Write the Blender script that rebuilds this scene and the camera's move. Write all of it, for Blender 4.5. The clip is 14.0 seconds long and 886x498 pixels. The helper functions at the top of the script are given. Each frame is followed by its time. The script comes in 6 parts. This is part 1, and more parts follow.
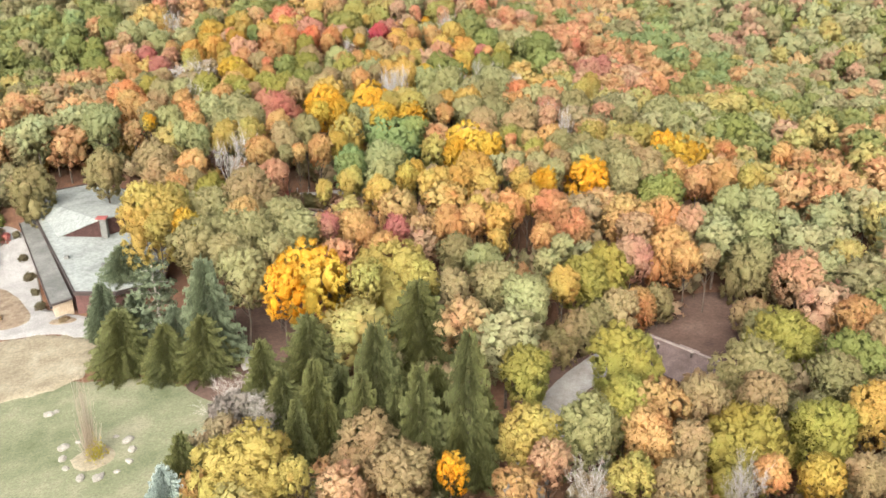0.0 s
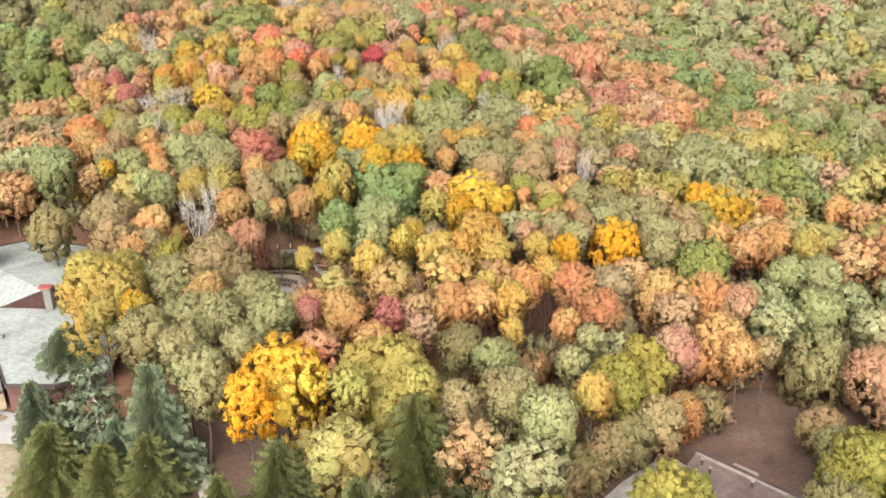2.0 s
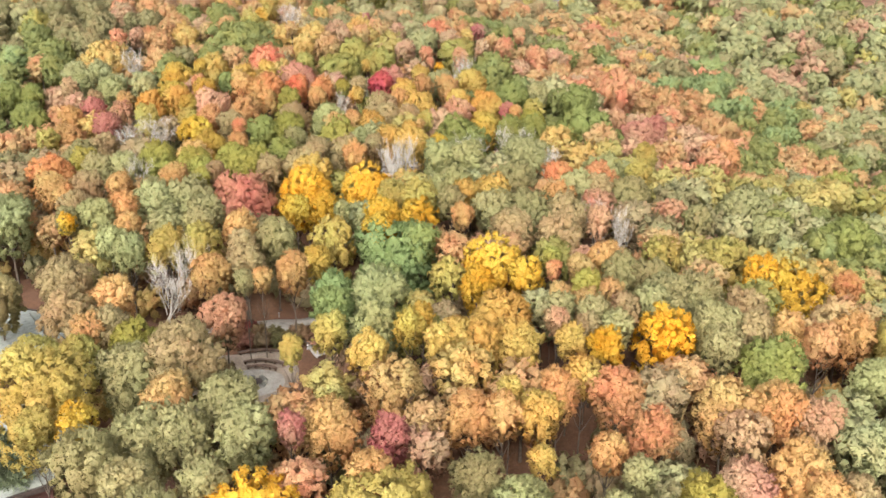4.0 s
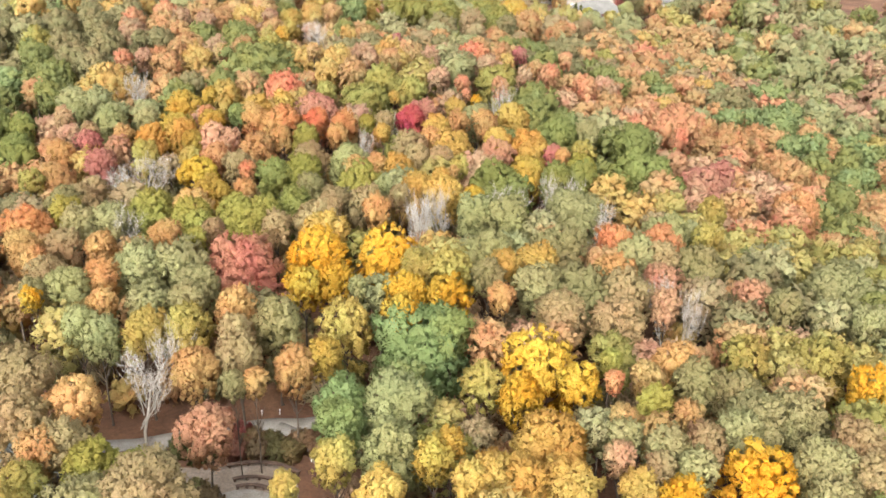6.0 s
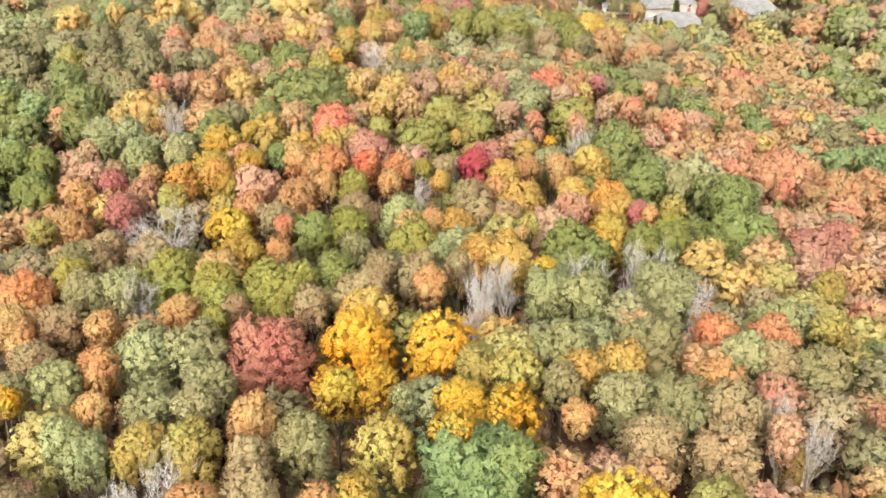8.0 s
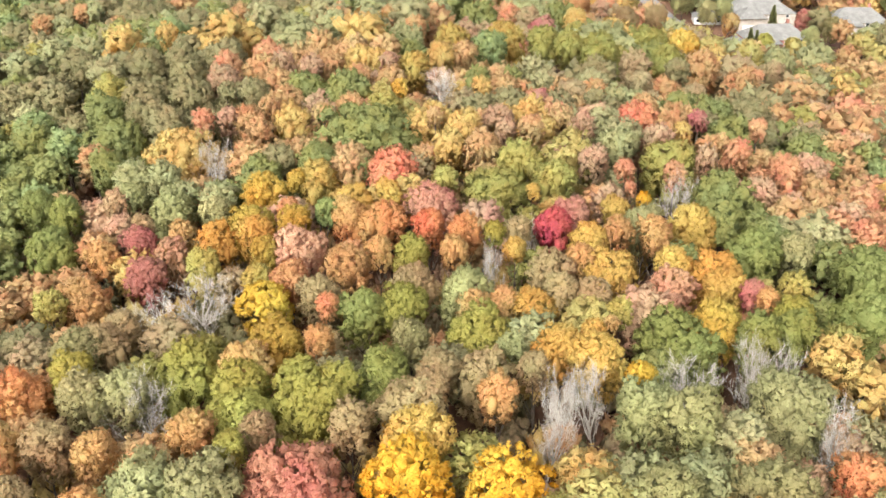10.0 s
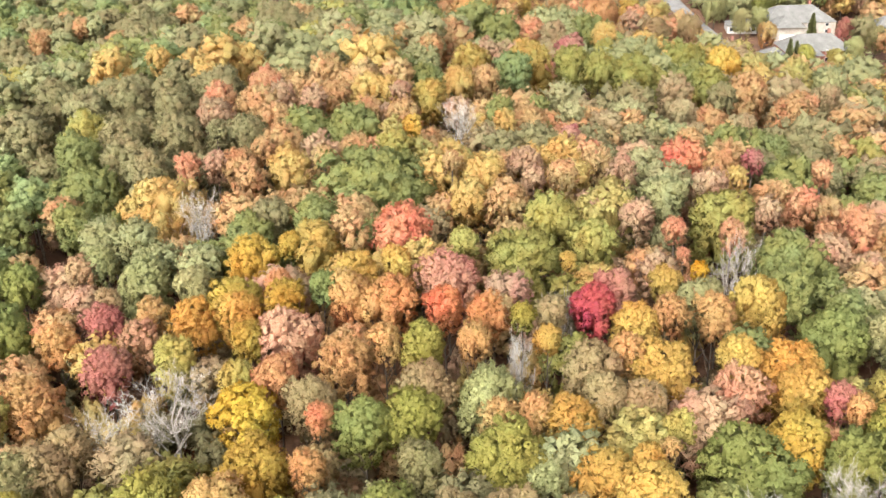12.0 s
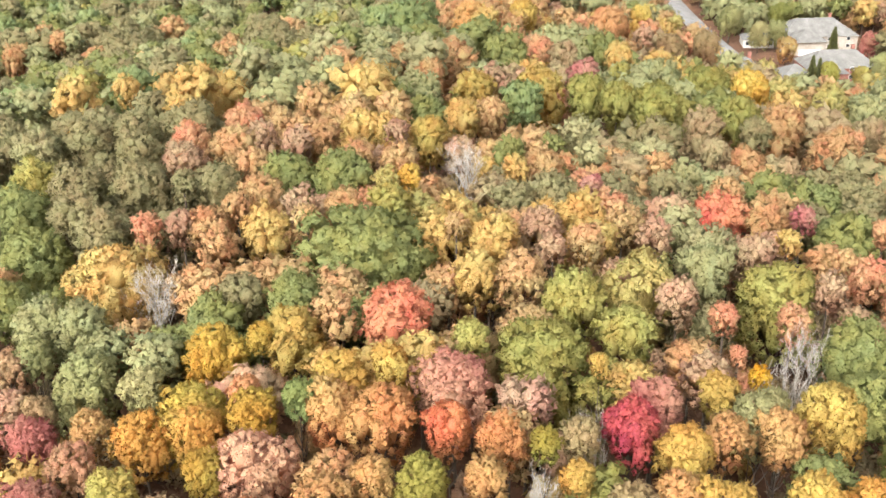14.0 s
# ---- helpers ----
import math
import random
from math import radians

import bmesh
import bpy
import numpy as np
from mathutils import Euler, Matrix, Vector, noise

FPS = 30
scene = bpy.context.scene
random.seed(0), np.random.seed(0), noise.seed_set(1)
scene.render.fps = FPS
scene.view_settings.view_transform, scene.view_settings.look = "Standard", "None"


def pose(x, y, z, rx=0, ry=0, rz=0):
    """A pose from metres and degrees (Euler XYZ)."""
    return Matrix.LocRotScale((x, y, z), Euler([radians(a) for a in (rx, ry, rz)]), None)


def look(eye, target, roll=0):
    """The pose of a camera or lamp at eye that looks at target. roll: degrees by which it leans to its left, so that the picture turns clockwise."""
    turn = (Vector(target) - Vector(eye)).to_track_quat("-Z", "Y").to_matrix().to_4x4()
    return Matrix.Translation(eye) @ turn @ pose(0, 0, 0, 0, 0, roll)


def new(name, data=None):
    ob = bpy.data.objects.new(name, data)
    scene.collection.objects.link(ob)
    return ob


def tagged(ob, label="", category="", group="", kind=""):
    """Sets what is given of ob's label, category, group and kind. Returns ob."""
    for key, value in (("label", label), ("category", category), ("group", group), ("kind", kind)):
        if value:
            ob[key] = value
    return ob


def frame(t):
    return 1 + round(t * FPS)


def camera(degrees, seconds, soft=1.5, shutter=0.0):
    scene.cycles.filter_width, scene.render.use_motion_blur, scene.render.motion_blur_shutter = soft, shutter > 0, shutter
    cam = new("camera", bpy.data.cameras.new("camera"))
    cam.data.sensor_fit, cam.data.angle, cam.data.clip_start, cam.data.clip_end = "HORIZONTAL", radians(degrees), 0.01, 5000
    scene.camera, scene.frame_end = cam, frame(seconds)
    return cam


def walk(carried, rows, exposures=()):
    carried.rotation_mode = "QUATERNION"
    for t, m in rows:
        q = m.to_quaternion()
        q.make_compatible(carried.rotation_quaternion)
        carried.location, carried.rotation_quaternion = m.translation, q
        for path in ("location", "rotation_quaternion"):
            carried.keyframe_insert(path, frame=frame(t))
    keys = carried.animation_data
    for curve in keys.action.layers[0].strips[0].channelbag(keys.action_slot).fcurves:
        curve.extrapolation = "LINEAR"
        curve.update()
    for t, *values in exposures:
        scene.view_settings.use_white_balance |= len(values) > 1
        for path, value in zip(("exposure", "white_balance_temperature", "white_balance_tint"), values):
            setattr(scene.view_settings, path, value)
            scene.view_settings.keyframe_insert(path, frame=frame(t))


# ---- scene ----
cam = camera(47.2, 14.0, soft=1.6)
METRES, EYE, TILT, LEAN, TURN = 180.0, 70.0, 0.0, 0.0, 0.0
ROWS = [
    (0.0, 0.0, 0.0, 0.0, -0.28, -24.92, 0.6),
    (0.5, -0.0002, 0.0372, -0.0008, -0.3, -24.94, 0.62),
    (1.0, -0.0006, 0.0765, -0.0016, -0.3, -24.94, 0.62),
    (1.5, -0.0013, 0.1133, -0.0022, -0.28, -24.95, 0.5),
    (2.0, -0.0014, 0.1523, -0.0031, -0.26, -24.96, 0.48),
    (2.5, -0.0023, 0.191, -0.0037, -0.22, -24.99, 0.31),
    (3.0, -0.003, 0.2262, -0.0043, -0.1, -25.01, 0.2),
    (5.5, -0.0074, 0.4065, -0.0086, 2.21, -25.02, -0.35),
    (6.0, -0.0088, 0.4433, -0.0095, 2.75, -25.02, -0.39),
    (6.5, -0.0109, 0.4775, -0.0099, 3.61, -25.05, -0.43),
    (7.0, -0.0126, 0.5142, -0.0105, 4.68, -25.07, -0.41),
    (7.5, -0.0149, 0.5484, -0.0112, 5.56, -25.11, -0.35),
    (8.0, -0.0177, 0.5849, -0.0118, 6.64, -25.11, -0.24),
    (8.5, -0.0211, 0.621, -0.0122, 7.71, -25.12, -0.04),
    (11.0, -0.0452, 0.7948, -0.0172, 11.88, -25.14, 0.94),
    (11.5, -0.0516, 0.827, -0.0182, 11.84, -25.14, 1.06),
    (12.0, -0.0588, 0.8613, -0.0189, 11.82, -25.16, 1.16),
    (12.5, -0.0659, 0.8935, -0.0194, 11.82, -25.16, 1.18),
    (13.0, -0.0737, 0.9276, -0.0204, 11.82, -25.14, 1.13),
    (13.5, -0.0814, 0.9612, -0.021, 11.8, -25.14, 1.12),
    (14.0, -0.0889, 0.9927, -0.0217, 11.8, -25.12, 1.05),
]
walk(cam, [(t, pose(0, 0, EYE, TILT, LEAN, TURN) @ pose(METRES * x, METRES * y, METRES * z, 90 + pitch, roll, yaw)) for t, x, y, z, yaw, pitch, roll in ROWS], exposures=[(0.0, 1.4), (14.0, 1.48)])

# ---- daylight: a bright overcast sky with a faint, very soft sun ----
ELEVATION, AZIMUTH = 40.0, 192.0
world = bpy.data.worlds.new("overcast_sky")
scene.world = world
world.use_nodes = True
wn, wl = world.node_tree.nodes, world.node_tree.links
sky = wn.new("ShaderNodeTexSky")
sky.sky_type = "NISHITA"
sky.sun_disc = False
sky.sun_elevation, sky.sun_rotation = radians(ELEVATION), radians(AZIMUTH)
sky.air_density, sky.dust_density, sky.ozone_density = 1.0, 6.0, 1.0
pale = wn.new("ShaderNodeHueSaturation")
pale.inputs["Saturation"].default_value = 0.25
wl.new(sky.outputs[0], pale.inputs["Color"])
back = wn["Background"]
back.inputs["Strength"].default_value = 0.135
wl.new(pale.outputs[0], back.inputs["Color"])

sun = new("sun", bpy.data.lights.new("sun", "SUN"))
sun.data.energy, sun.data.angle, sun.data.color = 0.6, radians(60), (1.0, 0.95, 0.88)
sun.matrix_basis = look((0, 0, 300), (0 - math.sin(radians(AZIMUTH)) * math.cos(radians(ELEVATION)), 0 - math.cos(radians(AZIMUTH)) * math.cos(radians(ELEVATION)), 300 - math.sin(radians(ELEVATION))))


# ---- materials ----
def lin(r, g, b):
    """Linear colour from 0-255 values."""
    return tuple(((c / 255 + 0.055) / 1.055) ** 2.4 if c > 10 else c / 3295 for c in (r, g, b))


def material(name):
    m = bpy.data.materials.new(name)
    m.use_nodes = True
    n = m.node_tree.nodes
    return m, n, m.node_tree.links, n["Principled BSDF"]


def noise_node(n, l, scale, detail=4.0, coord="Object", rough=0.6):
    tc = n.new("ShaderNodeTexCoord")
    t = n.new("ShaderNodeTexNoise")
    t.inputs["Scale"].default_value, t.inputs["Detail"].default_value, t.inputs["Roughness"].default_value = scale, detail, rough
    l.new(tc.outputs[coord], t.inputs["Vector"])
    return t


def ramp(n, l, source, stops):
    r = n.new("ShaderNodeValToRGB")
    while len(r.color_ramp.elements) < len(stops):
        r.color_ramp.elements.new(0.5)
    for e, (p, c) in zip(r.color_ramp.elements, stops):
        e.position, e.color = p, (*c, 1)
    l.new(source, r.inputs["Fac"])
    return r


def mix(n, l, fac, a, b, blend="MIX"):
    m = n.new("ShaderNodeMix")
    m.data_type, m.blend_type = "RGBA", blend
    for socket, value in ((m.inputs["Factor"], fac), (m.inputs[6], a), (m.inputs[7], b)):
        if isinstance(value, (int, float)):
            socket.default_value = value
        elif isinstance(value, tuple):
            socket.default_value = (*value, 1)
        else:
            l.new(value, socket)
    return m.outputs[2]


def bump(n, l, p, height, strength, distance):
    b = n.new("ShaderNodeBump")
    b.inputs["Strength"].default_value, b.inputs["Distance"].default_value = strength, distance
    l.new(height, b.inputs["Height"])
    l.new(b.outputs[0], p.inputs["Normal"])


def surface(name, stops, scale, detail_scale, rough=0.9, relief=0.3, distance=0.05, coord="Object"):
    """A matt surface: three tones in broad patches, and a finer grain over them."""
    m, n, l, p = material(name)
    broad = noise_node(n, l, scale, 5, coord)
    fine = noise_node(n, l, detail_scale, 6, coord, 0.7)
    colour = ramp(n, l, broad.outputs[0], stops).outputs[0]
    grain = ramp(n, l, fine.outputs[0], [(0.3, (0.62, 0.62, 0.62)), (0.7, (1.25, 1.25, 1.25))]).outputs[0]
    l.new(mix(n, l, 1.0, colour, grain, "MULTIPLY"), p.inputs["Base Color"])
    p.inputs["Roughness"].default_value = rough
    bump(n, l, p, fine.outputs[0], relief, distance)
    return m


def foliage(name, through_light, hue_spread, value_low, value_high, patch, leaf_contrast=0.22, gaps=0.25, richness=0.0):
    """Leaves: the tree's own colour, drifting in hue by patches and varied from clump to clump."""
    m, n, l, p = material(name)
    info = n.new("ShaderNodeObjectInfo")
    geo = n.new("ShaderNodeNewGeometry")
    tc = n.new("ShaderNodeTexCoord")
    shift = n.new("ShaderNodeVectorMath")
    shift.operation = "ADD"
    l.new(tc.outputs["Object"], shift.inputs[0])
    l.new(info.outputs["Location"], shift.inputs[1])
    t = n.new("ShaderNodeTexNoise")
    t.inputs["Scale"].default_value, t.inputs["Detail"].default_value = patch, 3
    l.new(shift.outputs[0], t.inputs["Vector"])

    def span(source, lo, hi):
        r = n.new("ShaderNodeMapRange")
        r.inputs["To Min"].default_value, r.inputs["To Max"].default_value = lo, hi
        l.new(source, r.inputs["Value"])
        return r.outputs[0]

    def add(a, b):
        s = n.new("ShaderNodeMath")
        l.new(a, s.inputs[0])
        l.new(b, s.inputs[1])
        return s.outputs[0]

    hsv = n.new("ShaderNodeHueSaturation")
    l.new(info.outputs["Color"], hsv.inputs["Color"])
    hue = add(span(t.outputs[0], 0.5 - hue_spread * 2.4, 0.5 + hue_spread * 2.4), span(geo.outputs["Random Per Island"], -hue_spread * 0.25, hue_spread * 0.25))
    l.new(hue, hsv.inputs["Hue"])
    value = add(span(geo.outputs["Random Per Island"], value_low, value_high), span(info.outputs["Random"], -0.08, 0.08))
    single = n.new("ShaderNodeTexVoronoi")
    single.inputs["Scale"].default_value = 8.5
    l.new(geo.outputs["Position"], single.inputs["Vector"])
    tone = n.new("ShaderNodeSeparateColor")
    l.new(single.outputs["Color"], tone.inputs[0])
    value = add(value, span(tone.outputs[0], -leaf_contrast, leaf_contrast))
    l.new(value, hsv.inputs["Value"])
    relief = n.new("ShaderNodeBump")
    relief.inputs["Strength"].default_value, relief.inputs["Distance"].default_value = 0.55, 0.12
    l.new(tone.outputs[1], relief.inputs["Height"])
    l.new(relief.outputs[0], p.inputs["Normal"])
    l.new(span(t.outputs[0], 1.12 + richness, 0.78 + richness), hsv.inputs["Saturation"])
    l.new(hsv.outputs[0], p.inputs["Base Color"])
    p.inputs["Roughness"].default_value = 0.7
    p.inputs["Specular IOR Level"].default_value = 0.25
    tr = n.new("ShaderNodeBsdfTranslucent")
    l.new(hsv.outputs[0], tr.inputs["Color"])
    both = n.new("ShaderNodeMixShader")
    both.inputs[0].default_value = through_light
    l.new(p.outputs[0], both.inputs[1])
    l.new(tr.outputs[0], both.inputs[2])
    gap = n.new("ShaderNodeMath")
    gap.operation = "LESS_THAN"
    gap.inputs[1].default_value = gaps
    l.new(tone.outputs[2], gap.inputs[0])
    hole = n.new("ShaderNodeBsdfTransparent")
    cut = n.new("ShaderNodeMixShader")
    l.new(gap.outputs[0], cut.inputs[0])
    l.new(both.outputs[0], cut.inputs[1])
    l.new(hole.outputs[0], cut.inputs[2])
    l.new(cut.outputs[0], n["Material Output"].inputs["Surface"])
    return m


LEAF = foliage("autumn_leaves", 0.35, 0.026, 0.92, 1.02, 0.4, 0.1, 0.17, 0.0)
# Less saturated than LEAF: a little distance haze is put into the colour.
MASS = foliage("massed_leaves", 0.35, 0.024, 0.9, 1.0, 0.3, 0.1, 0.17, -0.07)
NEEDLE = foliage("needles", 0.12, 0.012, 0.7, 1.25, 0.8, richness=0.0)
BARK = surface("bark", [(0.3, lin(70, 60, 50)), (0.5, lin(98, 86, 74)), (0.75, lin(128, 116, 102))], 3, 18, 0.95, 0.6)
PALE_BARK = surface("pale_bark", [(0.3, lin(150, 142, 130)), (0.5, lin(184, 176, 164)), (0.75, lin(208, 202, 192))], 3, 18, 0.9, 0.4)
TWIG = foliage("twigs", 0.1, 0.008, 0.8, 1.2, 0.4, gaps=0.0)
LITTER = surface("leaf_litter", [(0.3, lin(88, 62, 46)), (0.5, lin(116, 82, 60)), (0.72, lin(142, 106, 78))], 0.11, 2.2, 0.95, 0.8, 0.15)
LAWN = surface("thin_lawn", [(0.32, lin(100, 106, 74)), (0.5, lin(126, 128, 97)), (0.7, lin(152, 146, 120))], 0.13, 3.5, 0.95, 0.5, 0.05)
DRY = surface("dry_meadow_grass", [(0.3, lin(126, 114, 92)), (0.5, lin(152, 140, 115)), (0.7, lin(172, 162, 138))], 0.22, 2.6, 0.95, 0.9, 0.2)
CLEARING = surface("raked_brown_earth", [(0.3, lin(78, 58, 48)), (0.52, lin(98, 76, 64)), (0.75, lin(120, 98, 84))], 0.16, 2.4, 0.95, 0.5, 0.06)
PALE_EARTH = surface("pale_trodden_earth", [(0.3, lin(128, 112, 98)), (0.5, lin(150, 135, 120)), (0.72, lin(166, 153, 139))], 0.3, 3.5, 0.95, 0.4, 0.04)
GRAVEL = surface("pale_gravel", [(0.3, lin(142, 134, 124)), (0.5, lin(162, 156, 147)), (0.7, lin(176, 171, 163))], 0.5, 7, 0.9, 0.3, 0.02)
CONCRETE = surface("pale_concrete", [(0.3, lin(142, 138, 132)), (0.5, lin(156, 152, 146)), (0.7, lin(168, 165, 159))], 0.4, 5, 0.85, 0.15, 0.01)
MULCH = surface("planted_bed", [(0.3, lin(112, 92, 74)), (0.5, lin(138, 120, 98)), (0.7, lin(156, 142, 118))], 0.8, 5, 0.95, 0.8, 0.1)
STONE = surface("pale_boulder", [(0.3, lin(138, 132, 120)), (0.5, lin(158, 152, 140)), (0.7, lin(174, 169, 158))], 1.2, 8, 0.85, 0.5)
MEMBRANE = surface("weathered_white_roofing", [(0.28, lin(112, 116, 108)), (0.42, lin(148, 152, 145)), (0.7, lin(166, 170, 163))], 0.22, 1.8, 0.6, 0.1, 0.01)
GREY_ROOF = surface("grey_roofing", [(0.3, lin(96, 96, 90)), (0.5, lin(116, 115, 108)), (0.7, lin(134, 133, 126))], 0.3, 4, 0.7, 0.15, 0.01)
MAROON = surface("maroon_boards", [(0.3, lin(84, 56, 52)), (0.5, lin(102, 70, 64)), (0.7, lin(118, 84, 76))], 0.6, 6, 0.7, 0.2)
TAN_WALL = surface("tan_masonry", [(0.3, lin(170, 150, 124)), (0.5, lin(190, 170, 144)), (0.7, lin(204, 188, 164))], 0.7, 8, 0.85, 0.3)
DARK_TRIM = surface("dark_fascia", [(0.3, lin(58, 50, 46)), (0.5, lin(72, 62, 58)), (0.7, lin(88, 78, 72))], 1.0, 9, 0.6, 0.1)
RED_PAINT = surface("red_paint", [(0.3, lin(134, 62, 58)), (0.5, lin(158, 82, 76)), (0.7, lin(176, 102, 94))], 1.0, 9, 0.5, 0.1)
SHINGLE = surface("brown_shingles", [(0.3, lin(84, 70, 65)), (0.5, lin(104, 87, 81)), (0.7, lin(122, 104, 97))], 0.5, 6, 0.9, 0.4)
RIDGE = surface("pale_ridge_cap", [(0.3, lin(132, 118, 110)), (0.5, lin(150, 136, 127)), (0.7, lin(166, 152, 143))], 1.0, 9, 0.8, 0.2)
WOOD = surface("dark_timber", [(0.3, lin(78, 60, 50)), (0.5, lin(98, 78, 66)), (0.7, lin(120, 98, 84))], 1.5, 12, 0.8, 0.3)
HOUSE_ROOF = surface("light_grey_shingles", [(0.3, lin(108, 106, 102)), (0.5, lin(126, 124, 119)), (0.7, lin(142, 140, 136))], 0.4, 5, 0.85, 0.3)
HOUSE_WALL = surface("cream_render", [(0.3, lin(164, 154, 140)), (0.5, lin(182, 173, 160)), (0.7, lin(196, 188, 176))], 0.5, 6, 0.85, 0.2)
BRICK_WALL = surface("red_brickwork", [(0.3, lin(142, 92, 80)), (0.5, lin(164, 112, 98)), (0.7, lin(180, 132, 116))], 0.8, 9, 0.85, 0.4)
WHITE_PAINT = surface("white_paint", [(0.3, lin(218, 216, 210)), (0.5, lin(230, 229, 225)), (0.7, lin(238, 237, 234))], 1.0, 9, 0.6, 0.1)
ASPHALT = surface("worn_grey_asphalt", [(0.3, lin(132, 130, 127)), (0.5, lin(150, 148, 145)), (0.7, lin(164, 162, 159))], 0.3, 6, 0.9, 0.2, 0.01)
GLASS, _n, _l, _p = material("window_glass")
_p.inputs["Base Color"].default_value = (0.03, 0.035, 0.04, 1)
_p.inputs["Roughness"].default_value = 0.06
_p.inputs["Specular IOR Level"].default_value = 0.8


# ---- the lie of the land ----
def ease(a, b, v):
    k = min(1.0, max(0.0, (v - a) / (b - a)))
    return k * k * (3 - 2 * k)


def land(x, y):
    """Height of the ground: a broad wooded rise that falls away beyond its far brow and to both sides."""
    z = -1.5 - 0.13 * min(max(0.0, y - 330), 230)
    z -= 0.25 * max(0.0, x - 15) * ease(185, 260, y)
    z -= 4.0 * ease(-25, 15, x) * ease(185, 260, y)
    z -= 0.15 * max(0.0, -100 - x) * ease(250, 330, y)
    z -= 0.12 * min(max(0.0, -30 - x), 60) * (1 - ease(150, 175, y))
    return max(z, -35.0)


def mesh_from(name, verts, faces, smooth=False, normals=None):
    """A mesh of triangles from arrays; leaves take the normals of the clump that they clothe."""
    me = bpy.data.meshes.new(name)
    v = np.asarray(verts, dtype=np.float32)
    f = np.asarray(faces, dtype=np.int32)
    me.vertices.add(len(v))
    me.vertices.foreach_set("co", v.ravel())
    me.loops.add(f.size)
    me.loops.foreach_set("vertex_index", f.ravel())
    me.polygons.add(len(f))
    me.polygons.foreach_set("loop_start", np.arange(0, f.size, 3, dtype=np.int32))
    me.polygons.foreach_set("use_smooth", np.full(len(f), smooth or normals is not None))
    me.update(calc_edges=True)
    me.validate()
    if normals is not None:
        me.normals_split_custom_set_from_vertices(normals)
    return me


def part(name, data, mat, parent=None, label=""):
    """One mesh object, from a mesh or a bmesh, under its thing."""
    if isinstance(data, bmesh.types.BMesh):
        me = bpy.data.meshes.new(name)
        bmesh.ops.recalc_face_normals(data, faces=data.faces)
        data.to_mesh(me)
        data.free()
        data = me
    if mat and not data.materials:
        data.materials.append(mat)
    ob = new(name, data)
    ob.parent = parent
    return tagged(ob, label) if label else ob


def empty(name, m, label, category, group="", kind=""):
    ob = new(name)
    ob.empty_display_size = 0.3
    ob.matrix_basis = m
    return tagged(ob, label, category, group, kind)


def box(bm, x0, y0, z0, x1, y1, z1, bevel=0.0):
    r = bmesh.ops.create_cube(bm, size=1)
    for v in r["verts"]:
        v.co = Vector(((x0 + x1) / 2 + v.co.x * (x1 - x0), (y0 + y1) / 2 + v.co.y * (y1 - y0), (z0 + z1) / 2 + v.co.z * (z1 - z0)))
    if bevel:
        edges = list({e for v in r["verts"] for e in v.link_edges})
        bmesh.ops.bevel(bm, geom=edges, offset=bevel, segments=2, profile=0.5, affect="EDGES")
    return bm


def slab(bm, points, thick):
    """A sheet with these corners (x, y, z), thickened downwards."""
    top = [bm.verts.new(p) for p in points]
    low = [bm.verts.new((p[0], p[1], p[2] - thick)) for p in points]
    bm.faces.new(top)
    bm.faces.new(low[::-1])
    k = len(points)
    for i in range(k):
        bm.faces.new((top[i], low[i], low[(i + 1) % k], top[(i + 1) % k]))
    return bm


def ground_sheet():
    near_x = np.arange(-170, 151, 3.0)
    near_y = np.arange(30, 640, 3.0)
    out = np.array([12, 40, 100, 220, 450, 900, 1800, 3000.0])
    xs = np.concatenate([near_x[0] - out[::-1], near_x, near_x[-1] + out])
    ys = np.concatenate([near_y[0] - out[::-1], near_y, near_y[-1] + out])
    verts = []
    for y in ys:
        for x in xs:
            bumpy = 0.18 * noise.noise((x * 0.09, y * 0.09, 0)) if -170 < x < 150 and 30 < y < 640 else 0.0
            verts.append((x, y, land(x, y) - 0.1 + bumpy))
    w = len(xs)
    faces = []
    for j in range(len(ys) - 1):
        for i in range(w - 1):
            a = j * w + i
            faces += [(a, a + 1, a + w + 1), (a, a + w + 1, a + w)]
    ob = part("ground", mesh_from("ground", verts, faces, True), LITTER)
    return tagged(ob, "brown leaf-strewn woodland floor falling away beyond a rise", "ground", kind="structure")


